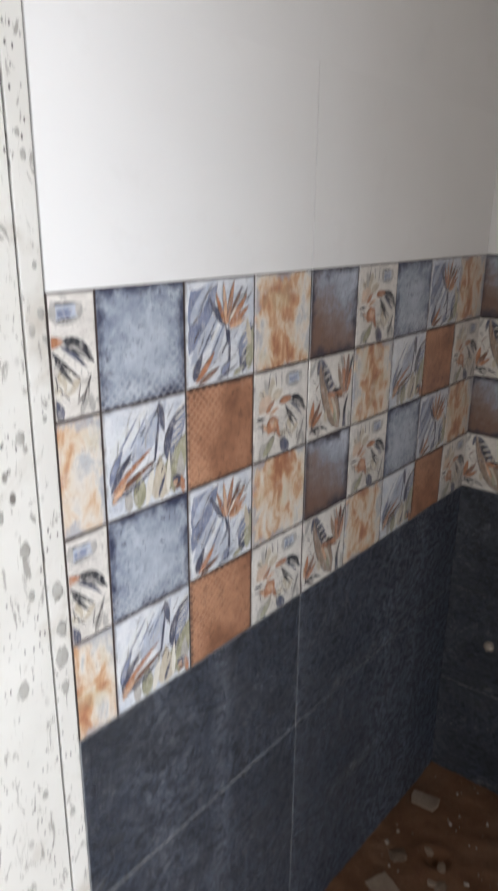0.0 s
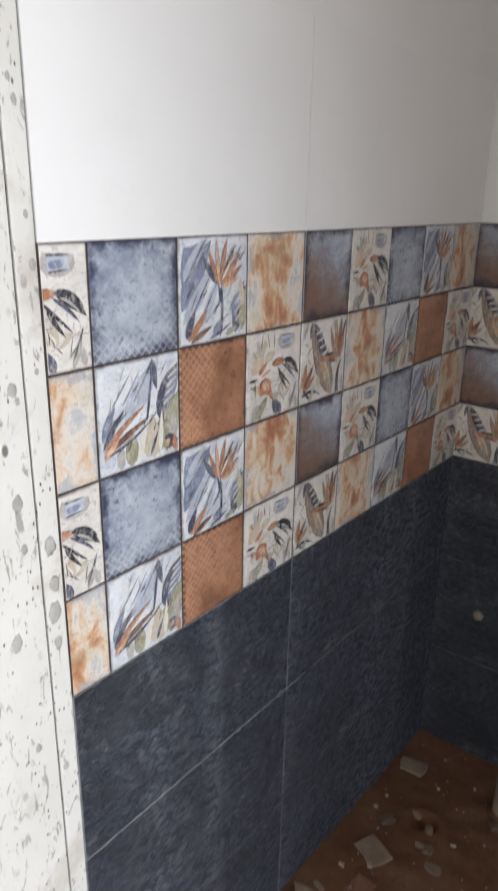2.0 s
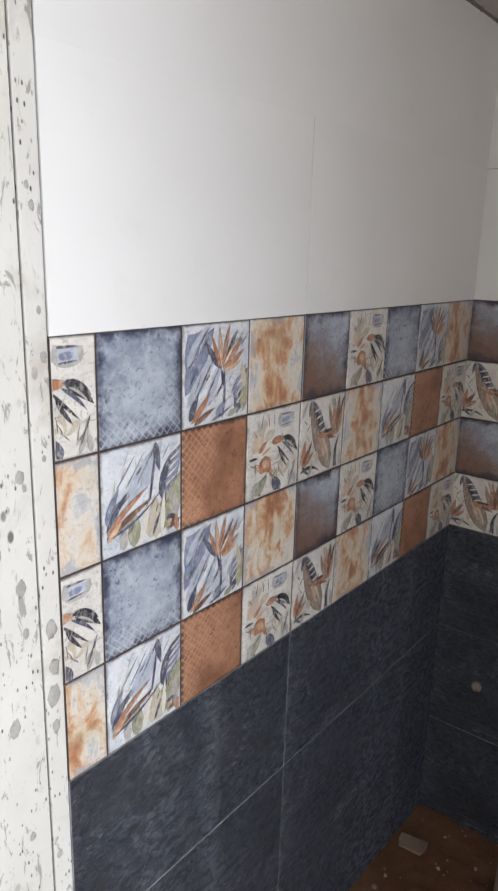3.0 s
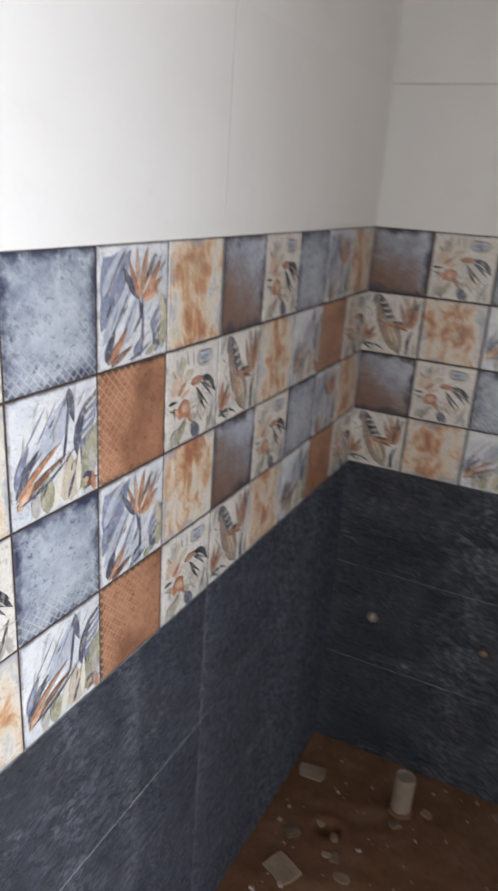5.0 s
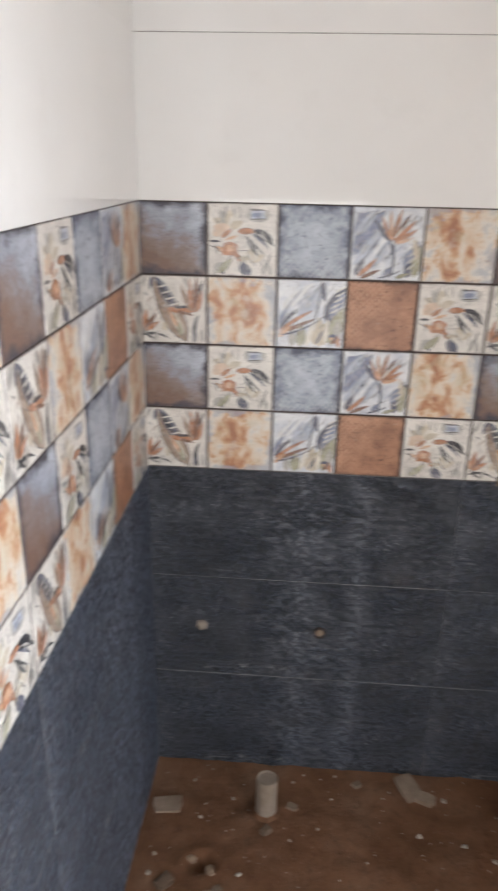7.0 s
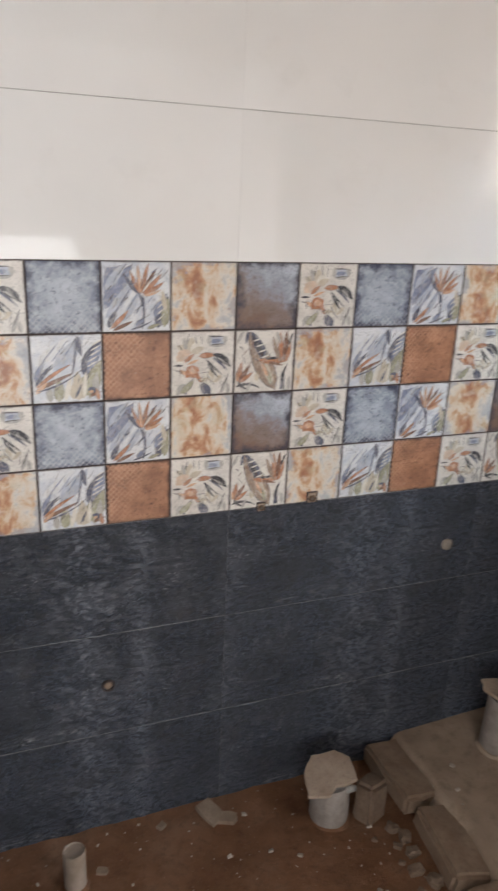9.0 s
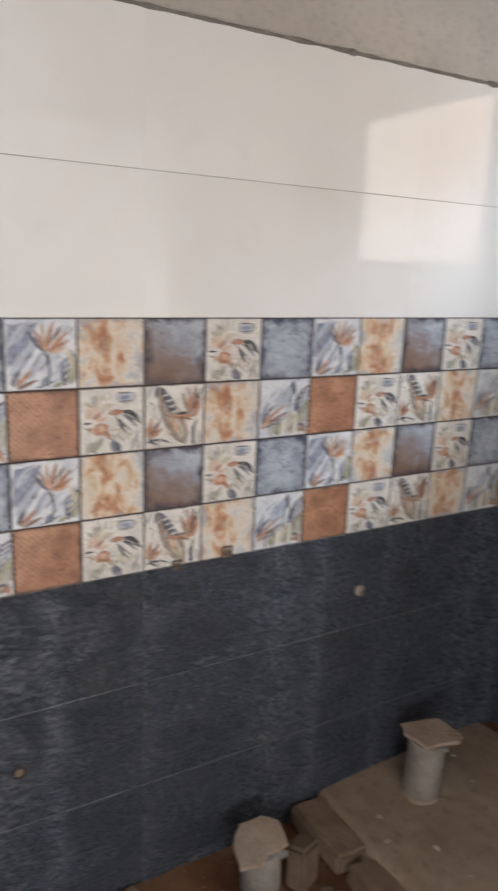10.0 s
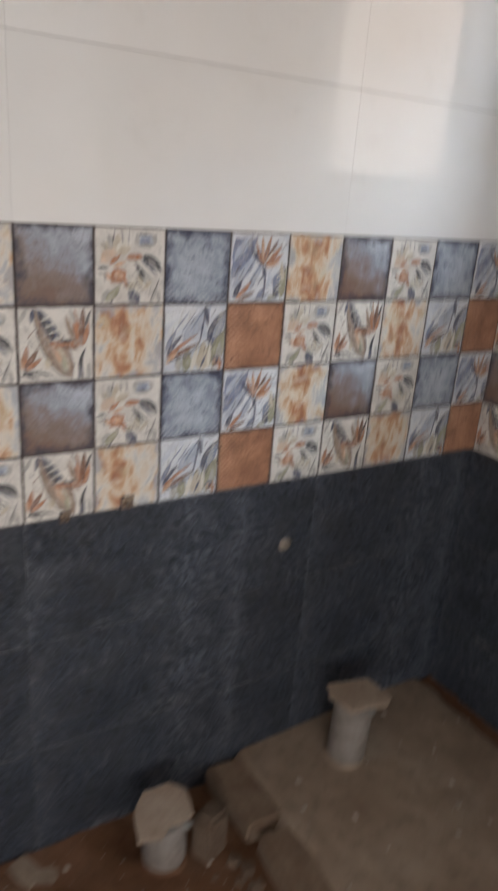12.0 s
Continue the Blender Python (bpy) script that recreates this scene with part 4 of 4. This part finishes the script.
rng = random.Random(41)
for sy, sz, r in ((-1.285, 1.140, 0.011), (-1.283, 1.085, 0.010), (-1.286, 1.045, 0.013), (-1.285, 1.000, 0.008), (-1.277, 1.478, 0.006), (-1.283, 1.640, 0.005), (-1.288, 1.66, 0.004), (-1.280, 1.530, 0.004),
                  (-1.325, 1.210, 0.009), (-1.322, 1.150, 0.006), (-1.345, 1.030, 0.010), (-1.330, 0.860, 0.006), (-1.290, 0.800, 0.006), (-1.318, 1.345, 0.008), (-1.352, 1.26, 0.007), (-1.283, 1.360, 0.004)):
    bm = bmesh.new()
    bmesh.ops.create_uvsphere(bm, u_segments=12, v_segments=6, radius=1.0)
    for v in bm.verts:
        q = 1 + 0.35 * noise.noise(v.co * 1.7 + Vector((sz * 30, 0, 0)))
        v.co = Vector((v.co.x * 0.0016, v.co.y * r * 0.8 * q, v.co.z * r * 1.25 * q))
    bm.transform(Matrix.Translation((0.0026 if sy < -1.3012 else 0.0011, sy, sz)))
    part("cement_splash", bm, M_SPLASH, door_1, "dried grey splash of cement", smooth=True)

# ---- wall masonry and grout ----
wall_core("w", wall_west, "masonry", [(-1.2690, 0.0, -0.1, TOP)])
wall_core("n", wall_north, "masonry", [(-0.12, RX + 0.12, -0.1, TOP)])
wall_core("e", wall_east, "masonry", [(0, -VENT[1], -0.1, TOP), (-VENT[1], -VENT[0], -0.1, VENT[2]), (-VENT[1], -VENT[0], VENT[3], TOP), (-VENT[0], 1.42, -0.1, TOP)])
wall_core("s", wall_south, "masonry", [(0.0, RX - DOOR[1] - 0.05, -0.1, TOP)])
part("lintel", box((-0.12, -1.46, CEIL), (DOOR[1] + 0.05, -1.3005, TOP)), M_PLASTER, wall_south, "bare plaster over the doorway")
ZONES = ((0.0, 0.9, M_GROUT_DUSTY), (0.9, 1.5, M_GROUT_BROWN), (1.5, 2.11, M_GROUT_LIGHT))
for v0, v1, mat in ZONES:
    grout_bed("w", wall_west, [(-1.2680, 0.0, v0, v1)], M_GROUT_LIGHT if v0 == 1.5 else M_GROUT_PALE if v0 == 0.0 else mat, 0.0010 if v0 == 0.0 else 0.0018)
    grout_bed("n", wall_north, [(0, RX, v0, v1)], mat)
    grout_bed("e", wall_east, [(0, -VENT[1], v0, v1), (-VENT[1], -VENT[0], v0, min(v1, VENT[2])), (-VENT[0], 1.3, v0, v1)], mat)
    grout_bed("s", wall_south, [(0, RX - DOOR[1] - 0.05, v0, v1)], mat)

# ---- ventilator ----
window_1 = tagged(new("window_1"), "small ventilator opening with a plain grey frame", "window", kind="structure")
y0, y1, z0, z1 = VENT
for lo, hi in (((RX - 0.0, y0 - 0.001, z0), (RX + 0.12, y0 + 0.008, z1)), ((RX, y1 - 0.008, z0), (RX + 0.12, y1 + 0.001, z1)), ((RX, y0 + 0.008, z0 - 0.001), (RX + 0.12, y1 - 0.008, z0 + 0.008)),
               ((RX, y0 + 0.008, z1 - 0.008), (RX + 0.12, y1 - 0.008, z1 + 0.001))):
    part("reveal", box(lo, hi), M_LIME, window_1, "white plastered reveal")
y0, y1, z0, z1 = y0 + 0.008, y1 - 0.008, z0 + 0.008, z1 - 0.008
for lo, hi in (((RX + 0.05, y0, z0), (RX + 0.09, y0 + 0.025, z1)), ((RX + 0.05, y1 - 0.025, z0), (RX + 0.09, y1, z1)),
               ((RX + 0.05, y0 + 0.025, z0), (RX + 0.09, y1 - 0.025, z0 + 0.025)), ((RX + 0.05, y0 + 0.025, z1 - 0.025), (RX + 0.09, y1 - 0.025, z1))):
    part("window_frame", bevelled_box(lo, hi), M_FRAME, window_1)

# ---- pipes ----


def tube(r_out, r_in, height, seg=36, dent=0.0, seed=1):
    """An upright pipe stub, open at its top, with a slightly uneven rim."""
    bm = bmesh.new()
    prof = [(r_out, 0.0), (r_out, height * 0.35), (r_out, height - 0.003), (r_out - 0.0015, height), (r_in + 0.001, height), (r_in, height - 0.002), (r_in, height * 0.35)]
    rings = []
    for k, (r, z) in enumerate(prof):
        ring = []
        for i in range(seg):
            a = 2 * math.pi * i / seg
            w = 1 + dent * noise.noise(Vector((math.cos(a) * 1.5, math.sin(a) * 1.5, z * 20 + seed)))
            top = dent * 0.05 * noise.noise(Vector((math.cos(a) * 2, math.sin(a) * 2, seed))) if z > height * 0.8 else 0
            ring.append(bm.verts.new((r * w * math.cos(a), r * w * math.sin(a), z + top)))
        rings.append(ring)
    for a, b in zip(rings, rings[1:]):
        for i in range(seg):
            bm.faces.new((a[i], a[(i + 1) % seg], b[(i + 1) % seg], b[i]))
    return bm


def disc(r, z, seg=28):
    bm = bmesh.new()
    c = bm.verts.new((0, 0, z))
    ring = [bm.verts.new((r * math.cos(2 * math.pi * i / seg), r * math.sin(2 * math.pi * i / seg), z)) for i in range(seg)]
    for i in range(seg):
        bm.faces.new((c, ring[i], ring[(i + 1) % seg]))
    return bm


def mortar_collar(r, seed, h=0.009):
    """A rough ring of mortar round a pipe's foot."""
    bm = bmesh.new()
    seg = 40
    rings = []
    for k, (dr, z) in enumerate(((0.008, -0.006), (0.0045, h * 0.3), (0.002, h * 0.7), (-0.002, h * 0.8))):
        ring = []
        for i in range(seg):
            a = 2 * math.pi * i / seg
            q = 1 + 0.5 * noise.noise(Vector((math.cos(a) * 1.8, math.sin(a) * 1.8, seed + k * 0.3)))
            ring.append(bm.verts.new(((r + dr * q) * math.cos(a), (r + dr * q) * math.sin(a), z * q)))
        rings.append(ring)
    for a, b in zip(rings, rings[1:]):
        for i in range(seg):
            bm.faces.new((a[i], a[(i + 1) % seg], b[(i + 1) % seg], b[i]))
    return bm


def pipe_stub(label, x, y, z, r, height, lean=(0, 0), seed=1, plug=0.03, collar=M_SOIL, mat=M_PIPE, inside=M_PIPE_DARK):
    ob = tagged(new("pipe_stub"), label, "pipe")
    part("pipe_wall", tube(r, r - 0.004, height, dent=0.03, seed=seed), mat, ob, smooth=True)
    part("pipe_plug", disc(r - 0.004, height - plug), inside, ob, "dirt filling the pipe's mouth")
    part("mortar_collar", mortar_collar(r, seed), collar, ob, "crumbs of mortar round the foot", smooth=True)
    ob.matrix_world = pose(x, y, z, lean[0], lean[1], 0)
    return ob


P1, P2 = (1.016, -0.158), (1.585, -0.155)
pipe_stub("wide grey drain pipe stub, smeared with cement, standing in the soil", P1[0], P1[1], -0.004, 0.055, 0.135, (1, -2), 3)
pipe_stub("wide grey drain pipe stub, smeared with cement, standing in the screed", P2[0], P2[1], 0.080, 0.055, 0.185, (1, 1), 5, collar=M_SCREED)
pipe_stub("narrow pale drain pipe stub with a sealed mouth", 0.315, -0.160, -0.004, 0.0275, 0.110, (-3, 0), 7, plug=0.006, mat=M_PIPE_SMALL, inside=M_PIPE_SMALL)


def broken_plate(rng, outline, w, h, t):
    """A broken plate of tile with the given outline (halves of its width and depth), a little warped and chipped."""
    bm = bmesh.new()
    pts = []
    for (x0, y0), (x1, y1) in zip(outline, outline[1:] + outline[:1]):
        for i in range(4):
            f = i / 4
            pts.append(((x0 + (x1 - x0) * f + rng.uniform(-0.025, 0.025)) * w / 2, (y0 + (y1 - y0) * f + rng.uniform(-0.025, 0.025)) * h / 2))
    n = len(pts)
    rings = []
    for z, k in ((0.0, 0.96), (t * 0.25, 1.0), (t * 0.8, 0.995), (t, 0.965)):
        rings.append([bm.verts.new((x * k, y * k, z + 0.25 * t * noise.noise(Vector((x * 40, y * 40, 2.0))))) for x, y in pts])
    for a, b in zip(rings, rings[1:]):
        for i in range(n):
            bm.faces.new((a[i], a[(i + 1) % n], b[(i + 1) % n], b[i]))
    for ring, z in ((rings[0], 0.0), (rings[-1], t)):
        c = bm.verts.new((0, 0, z))
        for i in range(n):
            bm.faces.new((c, ring[i], ring[(i + 1) % n]))
    return bm


def tile_cap(label, x, y, z, w, h, tilt, turn, seed, notch, outline):
    """A broken piece of tile laid over a pipe's mouth, its rough back up."""
    rng = random.Random(seed)
    ob = tagged(new("tile_piece"), label, "broken tile")
    part("slab", broken_plate(rng, outline, w, h, 0.013), M_SHARD, ob)
    bm = bmesh.new()
    for i in range(4):
        t = lump(rng, 0.018, 0.011, 0.010, 0.45, 1)
        bmesh.ops.translate(t, verts=t.verts[:], vec=(notch[0] + 0.016 * (i - 1.5), notch[1] + rng.uniform(-0.006, 0.006), -0.012))
        me = bpy.data.meshes.new("crumb")
        t.to_mesh(me)
        t.free()
        bm.from_mesh(me)
    part("mortar_crumb", bm, M_MORTAR, ob, "crumbs of old mortar under the edge")
    ob.matrix_world = pose(x, y, z, tilt[0], tilt[1], turn)
    return ob


tile_cap("broken piece of beige tile covering the drain pipe", P1[0] - 0.004, P1[1] + 0.004, 0.132, 0.150, 0.140, (10, -7), -12, 11, (0.02, -0.045),
         [(-1.0, -0.85), (-0.95, 0.2), (-0.55, 0.9), (0.4, 1.0), (0.9, 0.55), (0.92, -0.45), (0.5, -0.62), (0.1, -0.6), (-0.2, -0.95)])
tile_cap("broken piece of beige tile balanced on the drain pipe", P2[0] + 0.016, P2[1] - 0.002, 0.269, 0.180, 0.135, (6, 6), -22, 13, (0.0, -0.050),
         [(-0.95, 0.5), (0.5, 1.0), (0.8, 0.5), (1.05, -0.15), (0.85, -0.5), (0.1, -0.72), (-0.4, -0.95), (-0.95, -0.1)])

# ---- bricks and stones ----


def brick(label, x, y, z, size, turn, tilt, seed, mat):
    rng = random.Random(seed)
    bm = bmesh.new()
    add_box(bm, (-size[0] / 2, -size[1] / 2, 0), (size[0] / 2, size[1] / 2, size[2]))
    bmesh.ops.bevel(bm, geom=bm.edges[:], offset=0.011, segments=2, affect="EDGES")
    bmesh.ops.subdivide_edges(bm, edges=bm.edges[:], cuts=3, use_grid_fill=True)
    off = Vector((rng.uniform(0, 40), 0, 0))
    for v in bm.verts:
        n = noise.noise_vector(v.co * 22 + off)
        v.co += n * 0.0045 + noise.noise_vector(v.co * 70 + off) * 0.0015
    ob = new("brick", mesh_of(bm, "brick", mat))
    ob.matrix_world = pose(x, y, z, tilt[0], tilt[1], turn)
    return tagged(ob, label, "brick", group="bricks edging the raised floor" if mat is M_BRICK else "")


for i, (bx, by, turn, tilt, bz) in enumerate(((1.262, -0.124, 92, (0, 4), 0.000), (1.264, -0.380, 82, (1, 6), -0.003), (1.262, -0.632, 93, (-1, 4), -0.001), (1.258, -0.882, 88, (0, 5), -0.001), (1.262, -1.132, 90, (1, 4), -0.001))):
    brick("mud-covered brick set along the raised floor's edge", bx, by, bz, (0.235, 0.115, 0.062), turn, (tilt[1], tilt[0]), 30 + i, M_BRICK)
brick("broken grey brick propped beside the drain pipe", 1.118, -0.205, -0.004, (0.082, 0.064, 0.120), 24, (-6, 8), 50, M_STONE)

brick("worn red half brick bedded flat in the soil", 0.136, -0.652, floor_height(0.136, -0.652) - 0.0245, (0.155, 0.070, 0.030), 86, (1, -1), 51, M_RED_BRICK)


def stone(label, x, y, s, seed, mat=None, lift=-0.004, cat="stone", group="", name="stone"):
    rng = random.Random(seed)
    ob = new(name, mesh_of(lump(rng, s[0], s[1], s[2], 0.34), name, mat or M_STONE))
    ob.matrix_world = pose(x, y, floor_height(x, y) + lift, rng.uniform(-6, 6), rng.uniform(-6, 6), rng.uniform(0, 360))
    return tagged(ob, label, cat, group=group)


for i, (sx, sy, s) in enumerate(((1.160, -0.262, (0.022, 0.018, 0.020)), (1.178, -0.300, (0.026, 0.020, 0.018)), (1.145, -0.318, (0.016, 0.013, 0.012)), (1.172, -0.352, (0.020, 0.024, 0.016)),
                                 (1.150, -0.400, (0.028, 0.020, 0.018)), (1.176, -0.446, (0.022, 0.026, 0.02)), (1.128, -0.368, (0.012, 0.010, 0.009)), (1.170, -0.520, (0.03, 0.024, 0.02)),
                                 (1.130, -0.455, (0.014, 0.012, 0.010)), (1.10, -0.275, (0.010, 0.009, 0.008)), (1.160, -0.600, (0.024, 0.02, 0.018)), (1.135, -0.545, (0.015, 0.012, 0.01)))):
    stone("crumbled lump of mortar below the raised floor's edge", sx, sy, tuple(v * 0.78 for v in s), 60 + i, group="rubble along the raised floor")
stone("dusty flat stone lying on the soil", 0.087, -0.385, (0.024, 0.018, 0.008), 81)
stone("dusty flat stone lying on the soil", 0.215, -0.405, (0.018, 0.013, 0.007), 82)
stone("small lump of mortar beside the narrow pipe", 0.318, -0.222, (0.018, 0.012, 0.010), 83)
stone("dark lump of earth by the hollow in the soil", 0.192, -0.352, (0.015, 0.010, 0.008), 84, M_BRICK)
stone("dark lump of earth by the hollow in the soil", 0.140, -0.318, (0.013, 0.009, 0.008), 85, M_BRICK)


def shard(label, x, y, w, h, t, turn, tilt, seed, lift=0.0, jag=0.3, square=0.75):
    rng = random.Random(seed)
    ob = new("tile_shard", mesh_of(rough_slab(rng, w, h, t, 4, jag, square), "tile_shard", M_SHARD_DUSTY))
    ob.matrix_world = pose(x, y, floor_height(x, y) + lift, tilt[0], tilt[1], turn)
    return tagged(ob, label, "broken tile", group="broken tile shards on the soil")


shard("pale rectangular tile offcut lying on the soil", 0.113, -0.505, 0.080, 0.064, 0.010, -26, (2, 2), 91, jag=0.04, square=1.0)
shard("pale tile shard near the corner of the walls", 0.056, -0.165, 0.082, 0.052, 0.010, 8, (3, 0), 92, jag=0.12, square=1.0)
shard("jagged tile shard lying against the back wall", 0.700, -0.050, 0.058, 0.080, 0.012, 30, (8, 4), 93, 0.004, jag=0.2, square=0.95)
shard("small jagged tile shard with mortar on its edge", 0.742, -0.085, 0.055, 0.045, 0.014, -30, (4, -6), 94, 0.002)
shard("small tile chip beside the narrow pipe", 0.385, -0.140, 0.034, 0.024, 0.006, -20, (0, 0), 95)
shard("small tile chip on the soil", 0.560, -0.050, 0.030, 0.022, 0.008, 40, (0, 5), 96)
shard("pale tile chip on the soil by the dark wall", 0.047, -0.715, 0.062, 0.050, 0.009, 24, (4, 3), 97, jag=0.42)
shard("pale tile chip on the soil by the dark wall", 0.062, -0.787, 0.060, 0.050, 0.009, 62, (3, -4), 98, jag=0.45)
shard("thin sliver of tile on the soil by the dark wall", 0.062, -0.675, 0.034, 0.011, 0.006, -14, (0, 0), 99, jag=0.25)
shard("dusty flat flake of tile on the soil", 0.248, -0.453, 0.050, 0.032, 0.006, 10, (1, 2), 100, jag=0.35)
shard("small tile chip by the hollow in the soil", 0.193, -0.408, 0.032, 0.016, 0.006, 18, (0, 2), 101)

# ---- scattered chips ----
rng = random.Random(17)
bm = bmesh.new()
for i in range(300):
    if i < 230:
        x, y = rng.uniform(0.02, 1.17), -rng.random() ** 1.2 * 1.15 - 0.015
        z = floor_height(x, y)
    else:
        x, y = rng.uniform(1.30, 2.05), -rng.random() * 1.2 - 0.015
        z = screed_height(x, y)
    s = 0.0014 + 0.0060 * rng.random() ** 4
    c = Vector((x, y, z + s * 0.2))
    spin = Euler((rng.uniform(-0.5, 0.5), rng.uniform(-0.5, 0.5), rng.uniform(0, 6.28))).to_matrix()
    q = [spin @ Vector((a * s * rng.uniform(0.7, 1.5), b * s * rng.uniform(0.6, 1.2), h * s * 0.45)) + c for h in (-1, 1) for a, b in ((-1, -1), (1, -1), (1, 1), (-1, 1))]
    v = [bm.verts.new(k) for k in q]
    for f in ((0, 3, 2, 1), (4, 5, 6, 7), (0, 1, 5, 4), (1, 2, 6, 5), (2, 3, 7, 6), (3, 0, 4, 7)):
        bm.faces.new([v[k] for k in f])
tagged(new("floor_chips", mesh_of(bm, "floor_chips", M_CHIP)), "pale chips of tile and mortar strewn over the soil", "debris", kind="stuff")

# ---- pipe points in the back wall ----


def wall_lump(name, label, cat, x, z, r, mat, seed, depth=0.006, ring=None):
    rng = random.Random(seed)
    ob = tagged(new(name), label, cat)
    bm = bmesh.new()
    bmesh.ops.create_uvsphere(bm, u_segments=18, v_segments=9, radius=1.0)
    for v in bm.verts:
        q = 1 + 0.22 * noise.noise(v.co * 2.2 + Vector((seed, 0, 0)))
        v.co = Vector((v.co.x * r * q, v.co.y * depth, v.co.z * r * q))
    part("plug", bm, mat, ob, smooth=True)
    if ring:
        part("rim", tube(r + 0.006, r + 0.001, 0.006, 26, 0.06, seed), ring, ob, "dark gap round the plug")
        ob.children[-1].matrix_local = pose(0, 0.001, 0, 90, 0, 0)
    ob.matrix_world = pose(x, -0.001, z)
    return ob


wall_lump("wall_plug", "rough pale putty plugging a hole in the dark tiles", "plug", 0.126, 0.454, 0.015, M_PUTTY, 3, 0.009)
wall_lump("wall_plug", "capped water point with a dark rim in the dark tiles", "plug", 0.433, 0.451, 0.011, M_SHARD_DUSTY, 5, 0.005, M_GROUT_BROWN)
wall_lump("wall_plug", "round pale putty patch over a water point", "plug", 1.409, 0.716, 0.018, M_PUTTY, 7, 0.007)


def water_point(label, x, z, size):
    """A square cut in the tiles, open at its foot, with a capped pipe end in it."""
    ob = tagged(new("water_point"), label, "water point")
    w, t = size / 2, 0.0032
    bm = bmesh.new()
    for lo, hi in (((-w, -0.0022, -w), (-w + t, 0.002, w)), ((w - t, -0.0022, -w), (w, 0.002, w)), ((-w + t, -0.0022, w - t), (w - t, 0.002, w))):
        add_box(bm, lo, hi)
    part("cut_edge", bm, M_GROUT_BROWN, ob, "dark sawn edge of the cut")
    part("filling", box((-w + t, -0.0014, -w), (w - t, 0.002, w - t)), M_SHARD, ob, "mortar round the pipe end")
    part("cap", tube(w * 0.62, w * 0.30, 0.006, 20, 0.08, 4), M_STONE, ob, "grey cap on the pipe end", smooth=True).matrix_local = pose(0, -0.001, -w * 0.25, 90, 0, 0)
    part("cap_centre", disc(w * 0.31, 0.003, 16), M_PIPE_DARK, ob).matrix_local = pose(0, -0.001, -w * 0.25, 90, 0, 0)
    ob.matrix_world = pose(x, -0.001, z)
    return ob


water_point("square cut in the tiles round a capped pipe end", 0.966, 0.914, 0.030)
water_point("small cut in the tile's lower edge round a capped pipe end", 0.826, 0.903, 0.024)

# ---- wall tiles, dark and white, and the patterned band ----
rng = random.Random(23)
RUNS = (("w", wall_west, -1.268, 0.004, -0.75, 0.0), ("n", wall_north, -0.004, RX + 0.004, -0.008, -0.008), ("e", wall_east, -0.004, 1.30, 0.0, 0.0), ("s", wall_south, 0.0, RX - DOOR[1] - 0.05, 0.0, 0.0))
for side, parent, start, end, first, sq_first in RUNS:
    marks = cuts(start, end, first, 0.75)
    for a, b in zip(marks, marks[1:]):
        if b - a < 0.03:
            continue
        for k in range(3):
            wall_tile("dark_tile", side, parent, a, b, 0.3 * k - (0.0 if k else 0.03), 0.3 * k + 0.3, M_DARK, 0.0021 if side == "w" else 0.0008, 0.0022 if side == "w" else 0.0020, first + (math.floor(((a + b) / 2 - first) / 0.75) + 0.5) * 0.75)
        for k in range(2):
            v0, v1 = 1.5 + 0.305 * k, 1.805 + 0.303 * k
            gap = 0.0016 if side == "w" and k == 0 else 0.00004 if side == "w" else 0.0002
            vgap = 0.00002 if side == "w" else 0.0016
            if side == "e":
                for u0, u1, w0, w1 in ((a, min(b, -VENT[1]), v0, v1), (max(a, -VENT[1]), min(b, -VENT[0]), v0, min(v1, VENT[2])), (max(a, -VENT[0]), b, v0, v1)):
                    if u1 - u0 > 0.02 and w1 - w0 > 0.02:
                        wall_tile("white_tile", side, parent, u0, u1, w0, w1, M_WHITE, gap, vgap)
            else:
                wall_tile("white_tile", side, parent, a, b, v0, v1, M_WHITE, gap, vgap)
    tile_band(side, parent, start, end, sq_first, rng)
